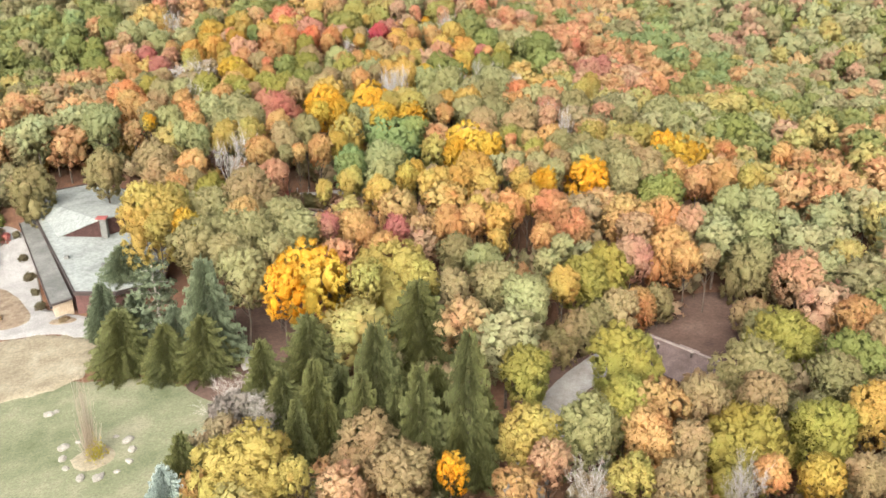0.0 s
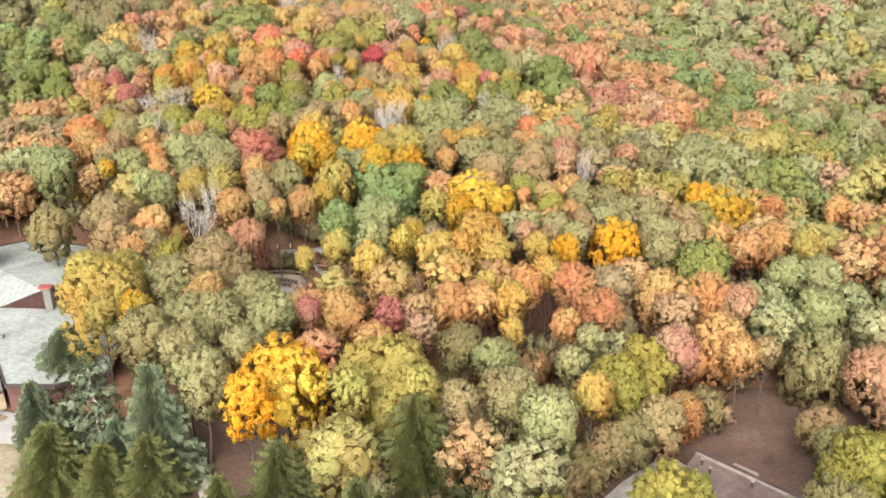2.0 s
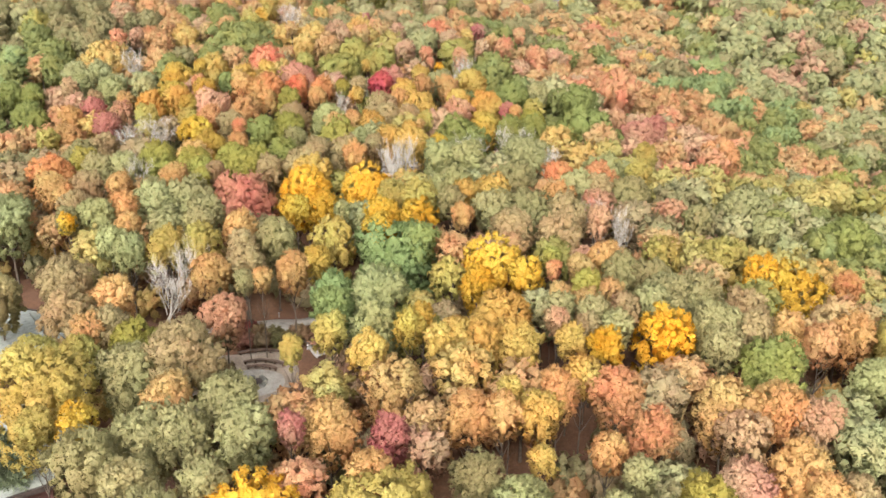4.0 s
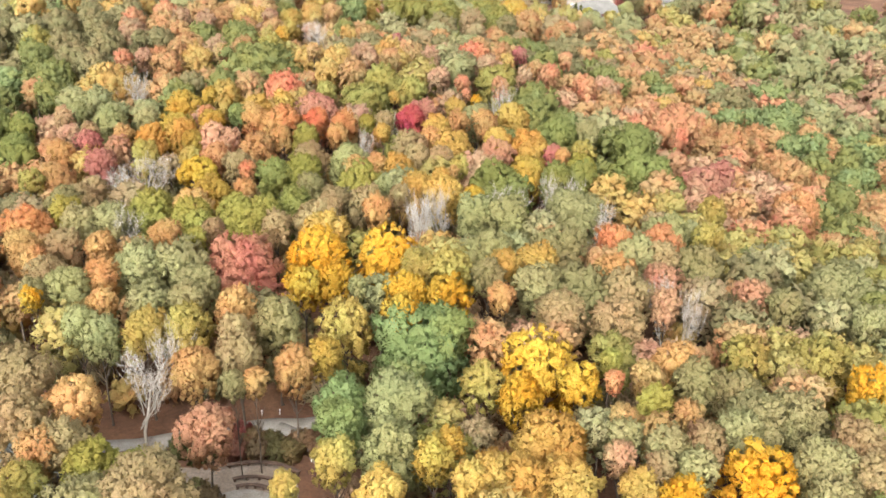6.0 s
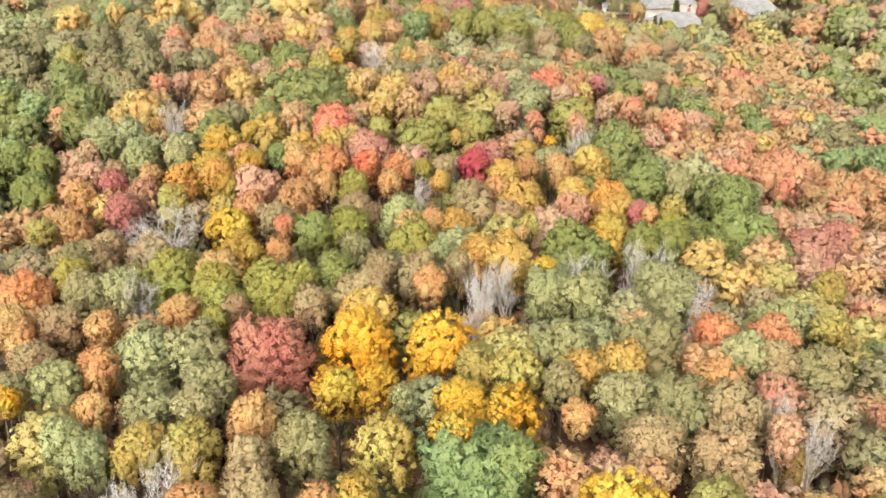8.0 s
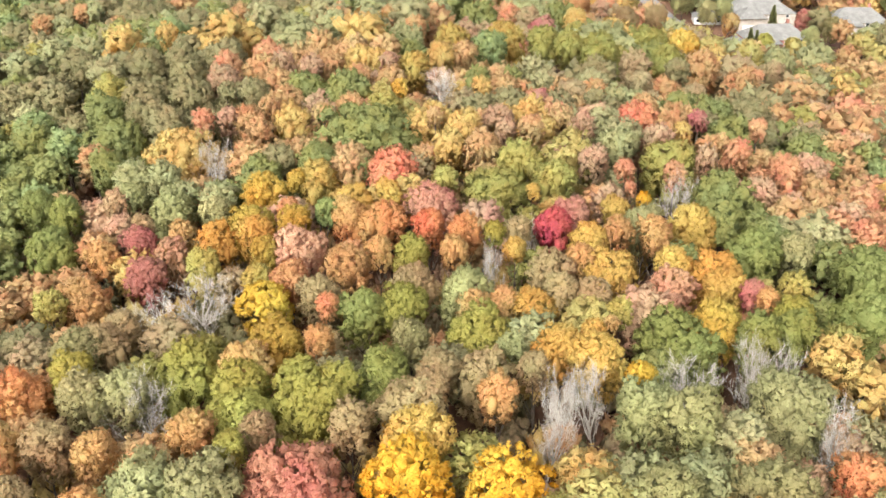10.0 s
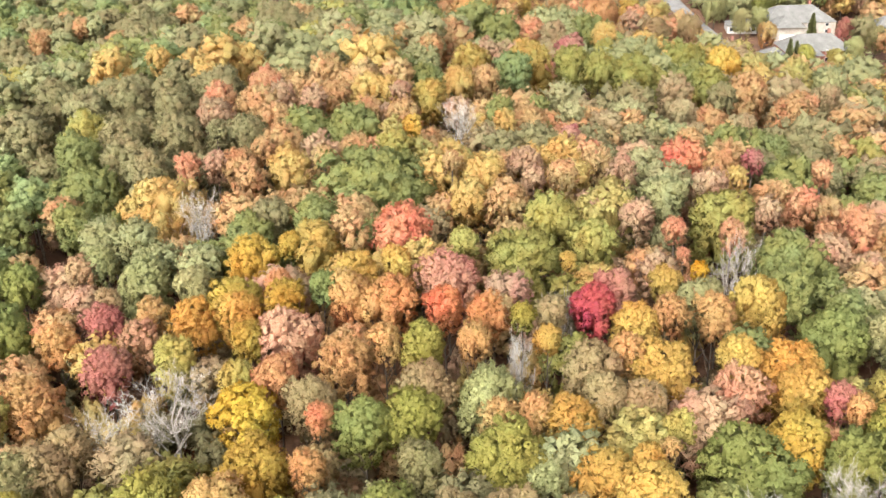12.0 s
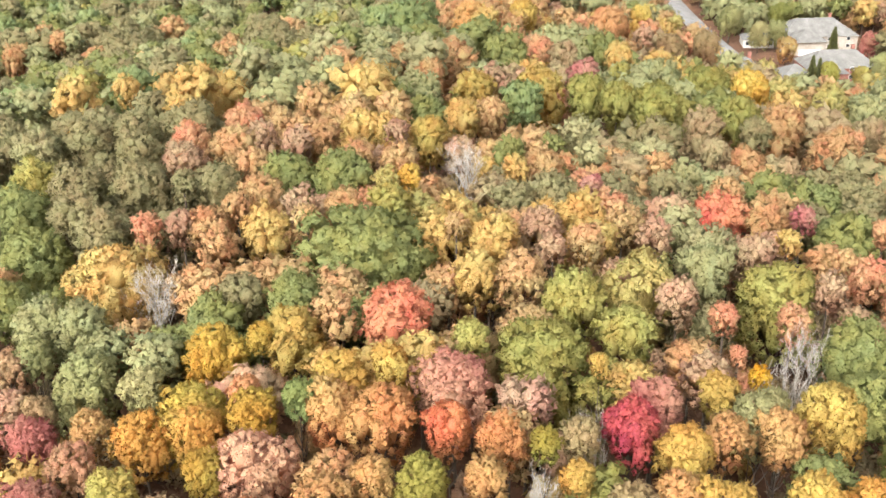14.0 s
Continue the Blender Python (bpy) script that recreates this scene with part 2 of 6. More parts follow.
def spread(name, outline, mat, lift, label, category, ragged=0.5, rings=12):
    """A patch of other ground draped on the land: a closed outline of corners, rounded and slightly ragged."""
    k = len(outline)
    rim = []
    for i in range(k):
        p0, p1, p2, p3 = (Vector(outline[(i + j) % k]) for j in (-1, 0, 1, 2))
        for s in range(10):
            u = s / 10
            rim.append(0.5 * ((2 * p1) + (p2 - p0) * u + (2 * p0 - 5 * p1 + 4 * p2 - p3) * u * u + (3 * p1 - p0 - 3 * p2 + p3) * u ** 3))
    cx, cy = sum(p.x for p in rim) / len(rim), sum(p.y for p in rim) / len(rim)
    verts, faces = [], []
    m = len(rim)
    verts.append((cx, cy, land(cx, cy) + lift + 0.12))
    for r in range(1, rings + 1):
        f = r / rings
        for p in rim:
            x, y = cx + (p.x - cx) * f, cy + (p.y - cy) * f
            if r == rings:
                x += ragged * noise.noise((x * 0.5, y * 0.5, 3))
                y += ragged * noise.noise((x * 0.5, y * 0.5, 7))
            sink = 0.35 if r == rings else 0.0
            verts.append((x, y, land(x, y) + lift + 0.12 - sink))
    for i in range(m):
        faces.append((0, 1 + (i + 1) % m, 1 + i))
    for r in range(rings - 1):
        for i in range(m):
            a, b = 1 + r * m + i, 1 + r * m + (i + 1) % m
            faces += [(a, b, b + m), (a, b + m, a + m)]
    turn = sum(p.x * q.y - q.x * p.y for p, q in zip(rim, rim[1:] + rim[:1]))
    ob = part(name, mesh_from(name, verts, faces if turn < 0 else [f[::-1] for f in faces], True), mat)
    return tagged(ob, label, category, kind="structure")


def strip(name, line, width, mat, lift, label, category, ragged=0.15):
    """A road or path along a line of corners, draped on the land."""
    pts = []
    k = len(line)
    for i in range(k - 1):
        p0, p1, p2, p3 = (Vector(line[min(max(i + j, 0), k - 1)]) for j in (-1, 0, 1, 2))
        for s in range(8):
            u = s / 8
            pts.append(0.5 * ((2 * p1) + (p2 - p0) * u + (2 * p0 - 5 * p1 + 4 * p2 - p3) * u * u + (3 * p1 - p0 - 3 * p2 + p3) * u ** 3))
    pts.append(Vector(line[-1]))
    verts, faces = [], []
    for i, p in enumerate(pts):
        d = (pts[min(i + 1, len(pts) - 1)] - pts[max(i - 1, 0)]).normalized()
        side = Vector((-d.y, d.x))
        for s, sink in ((-1.12, 0.3), (-1, 0), (0, -0.03), (1, 0), (1.12, 0.3)):
            q = p + side * s * (width / 2 + ragged * noise.noise((p.x * 0.7, p.y * 0.7, s)))
            verts.append((q.x, q.y, land(q.x, q.y) + lift + 0.12 - sink))
    for i in range(len(pts) - 1):
        for j in range(4):
            a = i * 5 + j
            faces += [(a, a + 1, a + 6), (a, a + 6, a + 5)]
    ob = part(name, mesh_from(name, verts, faces, True), mat)
    return tagged(ob, label, category, kind="structure")


ground_sheet()
spread("lawn", [(-70, 60), (-28, 62), (-24, 88), (-27, 100), (-28.5, 109), (-38, 116), (-48, 118), (-58, 118), (-75, 112)], LAWN, 0.0, "thin pale green lawn with worn straw patches", "lawn", 0.9)
spread("dry_meadow", [(-75, 110), (-60, 114), (-52, 116), (-49, 121), (-50, 128), (-58, 132), (-66, 132), (-80, 130)], DRY, 0.3, "tall straw-coloured dry grass beside the lawn", "meadow", 1.0)
spread("patio", [(-85, 166), (-75, 166), (-63, 142), (-57, 137.5), (-50, 134), (-48.5, 129.5), (-53, 129.5), (-58, 132.5), (-67, 133), (-71, 139), (-73, 147), (-85, 152)], CONCRETE, 0.14, "pale concrete forecourt in front of the long building", "pavement", 0.1)
spread("planted_bed_round", [(-88, 153), (-75.5, 152.5), (-69.6, 148), (-65.6, 142.6), (-63.2, 138.6), (-64, 135.4), (-71, 134.2), (-88, 133.6)], MULCH, 0.26, "rounded bed of faded autumn planting", "plant bed", 0.3, 6)
spread("planted_bed_oval", [(-60.4, 136.7), (-58, 137.4), (-55.8, 136.4), (-56.2, 135.2), (-58.6, 134.9), (-60.3, 135.6)], MULCH, 0.26, "small oval planting bed set in concrete", "plant bed", 0.1, 5)
spread("clearing_by_shed", [(22, 104), (36, 100), (46, 108), (52, 122), (50, 134), (40, 138), (31, 131), (24, 124), (16, 121), (12, 114), (16, 106)], CLEARING, 0.0, "bare brown earth and fallen leaves round a shed", "clearing", 0.8)
spread("clearing_under_spruces", [(-34, 132), (-24, 134), (-14, 126), (-18, 114), (-26, 108), (-34, 112)], CLEARING, 0.0, "bare reddish brown earth under the spruces", "clearing", 0.8)
strip("drive", [(8, 88), (11, 98), (14, 106.5), (17, 112), (21, 116.5), (24.2, 119.4), (26.4, 121.4)], 4.2, GRAVEL, 0.14, "pale gravel drive curving to a shed", "road")
strip("side_path", [(-36, 136), (-31.2, 127.2), (-28.8, 122.2), (-26, 116)], 1.5, GRAVEL, 0.14, "pale gravel footpath between spruces", "path")
strip("footpath", [(-46, 173.2), (-40.6, 174.0), (-36.3, 175.6), (-32, 177), (-29, 178), (-26.4, 178.8), (-21.8, 179.3), (-14, 182)], 1.9, GRAVEL, 0.1, "pale gravel woodland footpath", "path")
strip("footpath_branch", [(-25.4, 178.4), (-23.2, 177.2), (-21.2, 175.4), (-18, 170)], 1.5, GRAVEL, 0.13, "narrow pale gravel branch path", "path")
strip("footpath_south", [(-38.2, 175), (-38.2, 171), (-37, 166), (-35.6, 160), (-35.5, 150)], 2.0, GRAVEL, 0.13, "pale gravel footpath to a fire circle", "path")
spread("fire_circle", [(-37, 169), (-31, 170.5), (-24, 171.5), (-21, 168), (-20.5, 162), (-23, 158), (-30, 156.5), (-37, 157.5)], PALE_EARTH, 0.06, "trodden pale earth of an outdoor fire circle", "clearing", 0.4)
spread("fire_circle_floor", [(-29.5, 165.8), (-26, 167), (-22.4, 165.6), (-21.6, 162.5), (-24, 160), (-28, 159.6), (-30.5, 162)], GRAVEL, 0.14, "pale gravel floor round a fire pit", "clearing", 0.2, 6)
strip("suburb_street", [(-30, 760), (-9, 664), (3, 614), (13, 572), (20, 530)], 9.0, ASPHALT, 0.2, "pale grey suburban street below the woods", "road")
strip("suburb_drive", [(24, 545), (38, 538), (52, 537), (70, 527), (110, 520)], 5.0, CONCRETE, 0.3, "pale concrete driveway between houses", "road")


# ---- the long low building by the lawn ----
def low_building():
    base = -5.6
    thing = empty("pavilion_building", Matrix.Identity(4), "long low maroon building with white flat roof and lean-to gallery", "building")
    roof_z = -0.8
    rim = [(-79.0, 178.4), (-69.2, 183.7), (-57, 180), (-47, 168), (-44, 142), (-50, 138), (-56.5, 138.2)]
    inner = [(x + (-62 - x) * 0.03, y + (160 - y) * 0.03) for x, y in rim]
    part("wall", slab(bmesh.new(), [(x, y, roof_z - 0.45) for x, y in inner], roof_z - 0.45 - base), MAROON, thing, "dark maroon boarded walls")
    part("roof", slab(bmesh.new(), [(x, y, roof_z) for x, y in rim], 0.4), MEMBRANE, thing, "weathered white membrane roof")
    bm = bmesh.new()
    for (ax, ay), (bx, by) in zip(rim, rim[1:] + rim[:1]):
        d = Vector((bx - ax, by - ay, 0)).normalized()
        s = Vector((-d.y, d.x, 0)) * 0.16
        a, b = Vector((ax, ay, roof_z + 0.14)), Vector((bx, by, roof_z + 0.14))
        slab(bm, [a - s, b - s, b + s, a + s], 0.62)
    part("fascia", bm, DARK_TRIM, thing, "dark roof edge")
    # upper roof, rising to the east over a triangular wall
    w, x, y, b, a = (-66.1, 159.1, roof_z + 0.05), (-58.6, 158.6, roof_z + 3.3), (-51.5, 165, roof_z + 3.0), (-60.5, 178.5, roof_z + 1.2), (-77.6, 177.9, roof_z + 0.06)
    part("upper_roof", slab(bmesh.new(), [w, x, y, b, a], 0.22), MEMBRANE, thing, "white roof rising to one side")
    bm = bmesh.new()
    for p, q in ((w, x), (x, y), (y, b)):
        lo = [(p[0], p[1], roof_z + 0.02), (q[0], q[1], roof_z + 0.02)]
        f = [bm.verts.new(c) for c in ((p[0], p[1] + 0.25, p[2] - 0.2), (q[0], q[1] + 0.25, q[2] - 0.2), (lo[1][0], lo[1][1] + 0.25, lo[1][2]), (lo[0][0], lo[0][1] + 0.25, lo[0][2]))]
        bm.faces.new(f)
    bmesh.ops.solidify(bm, geom=bm.faces[:], thickness=0.15)
    part("clerestory_wall", bm, MAROON, thing, "triangular maroon wall between roofs")
    stack = part("chimney", box(bmesh.new(), -58.3, 158.3, roof_z, -57.2, 159.3, roof_z + 3.5, 0.05), GREY_ROOF, thing, "grey square chimney")
    part("chimney_cap", box(bmesh.new(), -58.9, 158.1, roof_z + 3.5, -57.0, 159.5, roof_z + 3.75, 0.08), RED_PAINT, stack, "red sheet cap")
    # gallery along the west side
    gz = -2.3
    g = [(-78.1, 171.6), (-75.0, 171.5), (-57.2, 138.8), (-60.1, 137.2)]
    part("gallery_roof", slab(bmesh.new(), [(g[0][0], g[0][1], gz - 0.15), (g[1][0], g[1][1], gz + 0.25), (g[2][0], g[2][1], gz + 0.25), (g[3][0], g[3][1], gz - 0.15)], 0.18), GREY_ROOF, thing, "grey lean-to gallery roof")
    part("gallery_wall", slab(bmesh.new(), [(g[0][0] + 0.5, g[0][1] - 0.4, gz - 0.36), (g[1][0], g[1][1] - 0.4, gz - 0.2), (g[2][0] - 0.2, g[2][1] + 0.35, gz - 0.2), (g[3][0] + 0.35, g[3][1] + 0.35, gz - 0.36)], gz - 0.4 - base), TAN_WALL, thing, "tan masonry gallery wall")
    bm = bmesh.new()
    for p, q in ((g[0], g[3]), (g[3], g[2])):
        d = Vector((q[0] - p[0], q[1] - p[1], 0)).normalized()
        s = Vector((-d.y, d.x, 0)) * 0.12
        slab(bm, [Vector((*p, gz - 0.1)) - s, Vector((*q, gz - 0.1 if q == g[3] else gz + 0.3)) - s, Vector((*q, gz - 0.1 if q == g[3] else gz + 0.3)) + s, Vector((*p, gz - 0.1)) + s], 0.3)
    part("gallery_fascia", bm, DARK_TRIM, thing)
    along = Vector((g[3][0] - g[0][0], g[3][1] - g[0][1], 0))
    run = along.normalized()
    side = Vector((-run.y, run.x, 0))
    for i in range(9):
        c = Vector((g[0][0], g[0][1], 0)) + along * (0.06 + 0.105 * i) + side * -0.05 + side * 0.4
        part("window", slab(bmesh.new(), [c - run * 1.1 - side * 0.25 + Vector((0, 0, gz - 0.8)), c + run * 1.1 - side * 0.25 + Vector((0, 0, gz - 0.8)), c + run * 1.1 + side * 0.2 + Vector((0, 0, gz - 0.8)), c - run * 1.1 + side * 0.2 + Vector((0, 0, gz - 0.8))], 1.4), GLASS, thing, "dark gallery window")
    # roof vents
    for x, y in ((-66, 166), (-62, 150), (-55, 147), (-52, 155)):
        up = roof_z + (0.9 if y > 160 else 0.0)
        part("roof_vent", box(bmesh.new(), x, y, up, x + 0.7, y + 0.7, up + 0.5, 0.06), GREY_ROOF, thing, "small grey roof vent")


low_building()


# ---- the brown shed by the drive ----
def brown_shed():
    a, b = Vector((27.6, 119.4, 0)), Vector((36.2, 111.3, 0))
    run = (b - a).normalized()
    out = Vector((run.y, -run.x, 0))
    if out.y > 0:
        out = -out
    base, eave, top = -1.7, -0.1, 1.45
    half, rear = 5.2, 2.8
    thing = empty("shed", Matrix.Identity(4), "low timber shed with a faded brown shingle roof and roof vents", "shed")
    part("wall", slab(bmesh.new(), [(p.x, p.y, eave) for p in [a + run * 0.6 + out * (half - 0.9), b - run * 0.6 + out * (half - 0.9), b - run * 0.6 - out * (rear - 0.6), a + run * 0.6 - out * (rear - 0.6)]], eave - base), WOOD, thing, "dark timber walls")
    for reach in (half, -rear):
        e0, e1 = a + out * reach, b + out * reach
        slope = slab(bmesh.new(), [(a.x, a.y, top), (b.x, b.y, top), (e1.x, e1.y, eave), (e0.x, e0.y, eave)], 0.16)
        part("roof", slope, SHINGLE, thing, "faded brown shingle slope")
    for end in (a + run * 0.6, b - run * 0.6):
        bm = bmesh.new()
        f = [bm.verts.new((p.x, p.y, z)) for p, z in ((end, top - 0.2), (end + out * (half - 0.9), eave), (end - out * (rear - 0.6), eave))]
        bm.faces.new(f)
        bmesh.ops.solidify(bm, geom=bm.faces[:], thickness=0.1)
        part("gable", bm, WOOD, thing)
    s = out * 0.2
    part("ridge_cap", slab(bmesh.new(), [a - s + Vector((0, 0, top + 0.06)), b - s + Vector((0, 0, top + 0.06)), b + s + Vector((0, 0, top + 0.06)), a + s + Vector((0, 0, top + 0.06))], 0.2), RIDGE, thing, "pale ridge capping")
    for u, v in ((1.3, 1.0), (2.6, 1.6), (7.2, 0.9)):
        p = a + run * u + out * v
        z = top - (top - eave) * v / half
        bm = bmesh.new()
        bmesh.ops.create_cone(bm, cap_ends=True, segments=10, radius1=0.14, radius2=0.14, depth=0.9, matrix=Matrix.Translation((p.x, p.y, z + 0.3)))
        pipe = part("roof_vent", bm, DARK_TRIM, thing, "dark vent pipe")
        bm = bmesh.new()
        bmesh.ops.create_cone(bm, cap_ends=True, segments=10, radius1=0.27, radius2=0.12, depth=0.2, matrix=Matrix.Translation((p.x, p.y, z + 0.82)))
        part("vent_cap", bm, RIDGE, pipe, "pale cap")
    for u in (2.2, 3.4, 5.5, 7.6):
        p = a + run * u + out * (half - 0.4)
        part("post", box(bmesh.new(), p.x - 0.09, p.y - 0.09, base, p.x + 0.09, p.y + 0.09, eave - 0.1, 0.01), WOOD, thing, "timber porch post")


brown_shed()


def pale_trough():
    """A long low white trough lying behind the shed."""
    thing = empty("trough", pose(33.4, 119.6, land(33.4, 119.6) + 0.1, 0, 0, -43), "long low white trough lying on brown earth", "trough")
    part("basin", box(bmesh.new(), -1.5, -0.3, 0, 1.5, 0.3, 0.45, 0.06), RIDGE, thing)
    for x in (-1.2, 1.2):
        part("foot", box(bmesh.new(), x - 0.12, -0.4, -0.15, x + 0.12, 0.4, 0.06), WOOD, thing)


pale_trough()


# ---- the fire circle ----
def arc_bench(cx, cy, radius, a0, a1):
    z = land(cx, cy)
    thing = empty("curved_bench", Matrix.Identity(4), "low curved grey timber bench at the fire circle", "bench", "fire circle benches")
    bm = bmesh.new()
    steps = 14
    ring = []
    for i in range(steps + 1):
        a = radians(a0 + (a1 - a0) * i / steps)
        ring.append([bm.verts.new((cx + r * math.cos(a), cy + r * math.sin(a), z + h)) for r, h in ((radius - 0.22, 0.55), (radius + 0.22, 0.55), (radius + 0.22, 0.68), (radius - 0.22, 0.68))])
    for p, q in zip(ring, ring[1:]):
        for j in range(4):
            bm.faces.new((p[j], p[(j + 1) % 4], q[(j + 1) % 4], q[j]))
    bm.faces.new(ring[0])
    bm.faces.new(ring[-1][::-1])
    part("seat", bm, WOOD, thing)
    for i in range(0, 5):
        a = radians(a0 + (a1 - a0) * (0.04 + 0.23 * i))
        x, y = cx + radius * math.cos(a), cy + radius * math.sin(a)
        part("leg", box(bmesh.new(), x - 0.12, y - 0.12, z, x + 0.12, y + 0.12, z + 0.55, 0.02), WOOD, thing)


for radius in (3.6, 5.0, 7.6):
    arc_bench(-25.8, 163.2, radius, 52, 118)


def rough_stone(seed, size):
    """A boulder about its own centre, flattened and lumpy."""
    bm = bmesh.new()
    bmesh.ops.create_icosphere(bm, subdivisions=2, radius=1)
    for v in bm.verts:
        k = 1 + 0.32 * noise.noise(v.co * 1.3 + Vector((seed * 3.1, 0, 0))) + 0.12 * noise.noise(v.co * 3 + Vector((0, seed * 1.7, 0)))
        v.co = Vector((v.co.x * size[0], v.co.y * size[1], max(v.co.z, -0.5) * size[2])) * k
    return bm


def fire_pit():
    z = land(-25.8, 163.2)
    thing = empty("fire_pit", pose(-25.8, 163.2, z + 0.1), "ring of pale stones round a dark fire pit", "fire pit")
    for i in range(12):
        a = i * math.tau / 12
        s = part("stone", rough_stone(i, (0.42, 0.34, 0.34)), GREY_ROOF if i % 3 else STONE, thing)
        s.matrix_basis = pose(1.25 * math.cos(a), 1.25 * math.sin(a), 0.18, 0, 0, math.degrees(a) + 90)
    bm = bmesh.new()
    bmesh.ops.create_cone(bm, cap_ends=True, segments=18, radius1=1.1, radius2=1.0, depth=0.16, matrix=Matrix.Translation((0, 0, 0.1)))
    part("ash_bed", bm, DARK_TRIM, thing, "dark ash bed")


fire_pit()


def path_light(x, y):
    """A short white bollard light: post, lamp head and cap."""
    thing = empty("path_light", pose(x, y, land(x, y) + 0.1), "short white bollard light beside the gravel footpath", "path light", "path lights")
    for name, r0, r1, z0, z1, mat in (("post", 0.07, 0.06, -0.1, 0.42, WHITE_PAINT), ("lamp_head", 0.1, 0.1, 0.42, 0.56, GLASS), ("cap", 0.16, 0.06, 0.56, 0.66, WHITE_PAINT)):
        bm = bmesh.new()
        bmesh.ops.create_cone(bm, cap_ends=True, segments=12, radius1=r0, radius2=r1, depth=z1 - z0, matrix=Matrix.Translation((0, 0, (z0 + z1) / 2)))
        part(name, bm, mat, thing)


for x, y in ((-27.7, 180.6), (-25.6, 180.9), (-20.3, 171.9)):
    path_light(x, y)


# ---- pale boulders and the tall shrub on the lawn ----
def boulder(x, y, size, seed):
    ob = part("boulder", rough_stone(seed, (size, size * 0.75, size * 0.5)), STONE)
    ob.matrix_basis = pose(x, y, land(x, y) + 0.1 + size * 0.15, 0, 0, seed * 47)
    tagged(ob, "pale weathered boulder lying on thin lawn", "boulder", "ring of lawn boulders")


for i, (x, y) in enumerate(((-44.8, 102.6), (-46.3, 101.7), (-45.7, 99.4), (-44.6, 97.3), (-40.2, 102.9), (-38.4, 101.8), (-37.3, 99.7), (-37.0, 97.4), (-38.0, 95.6), (-39.9, 94.8), (-42.1, 95.0))):
    boulder(x, y, 0.42 + 0.13 * ((i * 7) % 4), i)
boulder(-51.0, 109.7, 0.75, 23)
boulder(-50.2, 110.2, 0.5, 24)
spread("worn_ring", [(-44.4, 99.6), (-41.8, 101.8), (-39.4, 100), (-39.6, 97.4), (-42, 96.4), (-44, 97.6)], DRY, 0.22, "worn straw-coloured patch round the tall shrub", "worn patch", 0.9, 6)


# ---- houses in the valley ----
def house(x, y, turn, w, d, wall_h, roof_h, wall_mat, label, z=None, chimney=True, wing=True):
    z = land(x, y) if z is None else z
    thing = empty("house", pose(x, y, z, 0, 0, turn), label, "house")

    def hip(cx, cy, ww, dd, tall):
        o, inset = 0.5, min(dd / 2, ww / 2) * 0.9
        e = [(cx - ww / 2 - o, cy - dd / 2 - o, wall_h), (cx + ww / 2 + o, cy - dd / 2 - o, wall_h), (cx + ww / 2 + o, cy + dd / 2 + o, wall_h), (cx - ww / 2 - o, cy + dd / 2 + o, wall_h)]
        bm = bmesh.new()
        v = [bm.verts.new(p) for p in e]
        r0 = bm.verts.new((cx - ww / 2 + inset, cy, wall_h + tall))
        r1 = bm.verts.new((cx + ww / 2 - inset, cy, wall_h + tall))
        for f in ((v[0], v[1], r1, r0), (v[1], v[2], r1), (v[2], v[3], r0, r1), (v[3], v[0], r0), (v[3], v[2], v[1], v[0])):
            bm.faces.new(f)
        return bm

    part("wall", box(bmesh.new(), -w / 2, -d / 2, -1.5, w / 2, d / 2, wall_h), wall_mat, thing)
    part("roof", hip(0, 0, w, d, roof_h), HOUSE_ROOF, thing, "light grey hipped shingle roof")
    if wing:
        part("wall", box(bmesh.new(), -w * 0.42, -d / 2 - d * 0.45, -1.5, -w * 0.02, -d / 2 + 0.2, wall_h - 0.03), wall_mat, thing)
        part("roof", hip(-w * 0.22, -d * 0.62, w * 0.4, d * 0.75, roof_h * 0.7), HOUSE_ROOF, thing, "lower hipped wing roof")
        part("garage_door", box(bmesh.new(), -w * 0.36, -d * 0.95 - 0.06, -0.2, -w * 0.08, -d * 0.95 + 0.06, 2.4, 0.02), WHITE_PAINT, thing, "white garage door")
    storeys = 2 if wall_h > 4 else 1
    for s in range(storeys):
        for i in range(4):
            if wing and i < 2 and s == 0:
                continue
            cx = -w / 2 + w * (i + 0.5) / 4
            sill = 1.0 + 2.8 * s
            frame_ob = part("window", box(bmesh.new(), cx - 0.75, -d / 2 - 0.09, sill - 0.08, cx + 0.75, -d / 2 + 0.05, sill + 1.4, 0.02), WHITE_PAINT, thing)
            part("pane", box(bmesh.new(), cx - 0.62, -d / 2 - 0.13, sill + 0.05, cx + 0.62, -d / 2 - 0.095, sill + 1.27), GLASS, frame_ob)
    if chimney:
        part("chimney", box(bmesh.new(), w * 0.2, 0.5, wall_h, w * 0.2 + 1.1, 1.6, wall_h + roof_h + 1.4, 0.04), BRICK_WALL, thing, "brick chimney")


house(44, 602, 14, 30, 17, 5.4, 5.6, HOUSE_WALL, "large cream house with many grey hipped roofs")
house(47, 556, 12, 25, 14, 4.8, 5.0, BRICK_WALL, "brick house with a broad grey hipped roof")
house(32, 548, 14, 10, 10, 3.0, 3.2, HOUSE_WALL, "small cream house with grey hipped roof", chimney=False, wing=False)
house(23, 600, 5, 12, 10, 3.0, 2.2, WHITE_PAINT, "low white house among suburban trees", chimney=False, wing=False)
house(15, 556, 20, 10, 9, 3.0, 3.0, HOUSE_WALL, "cream house with grey roof beside the street", wing=False)
house(84, 590, 8, 24, 14, 5.2, 5.2, HOUSE_WALL, "pale suburban house with a grey hipped roof")
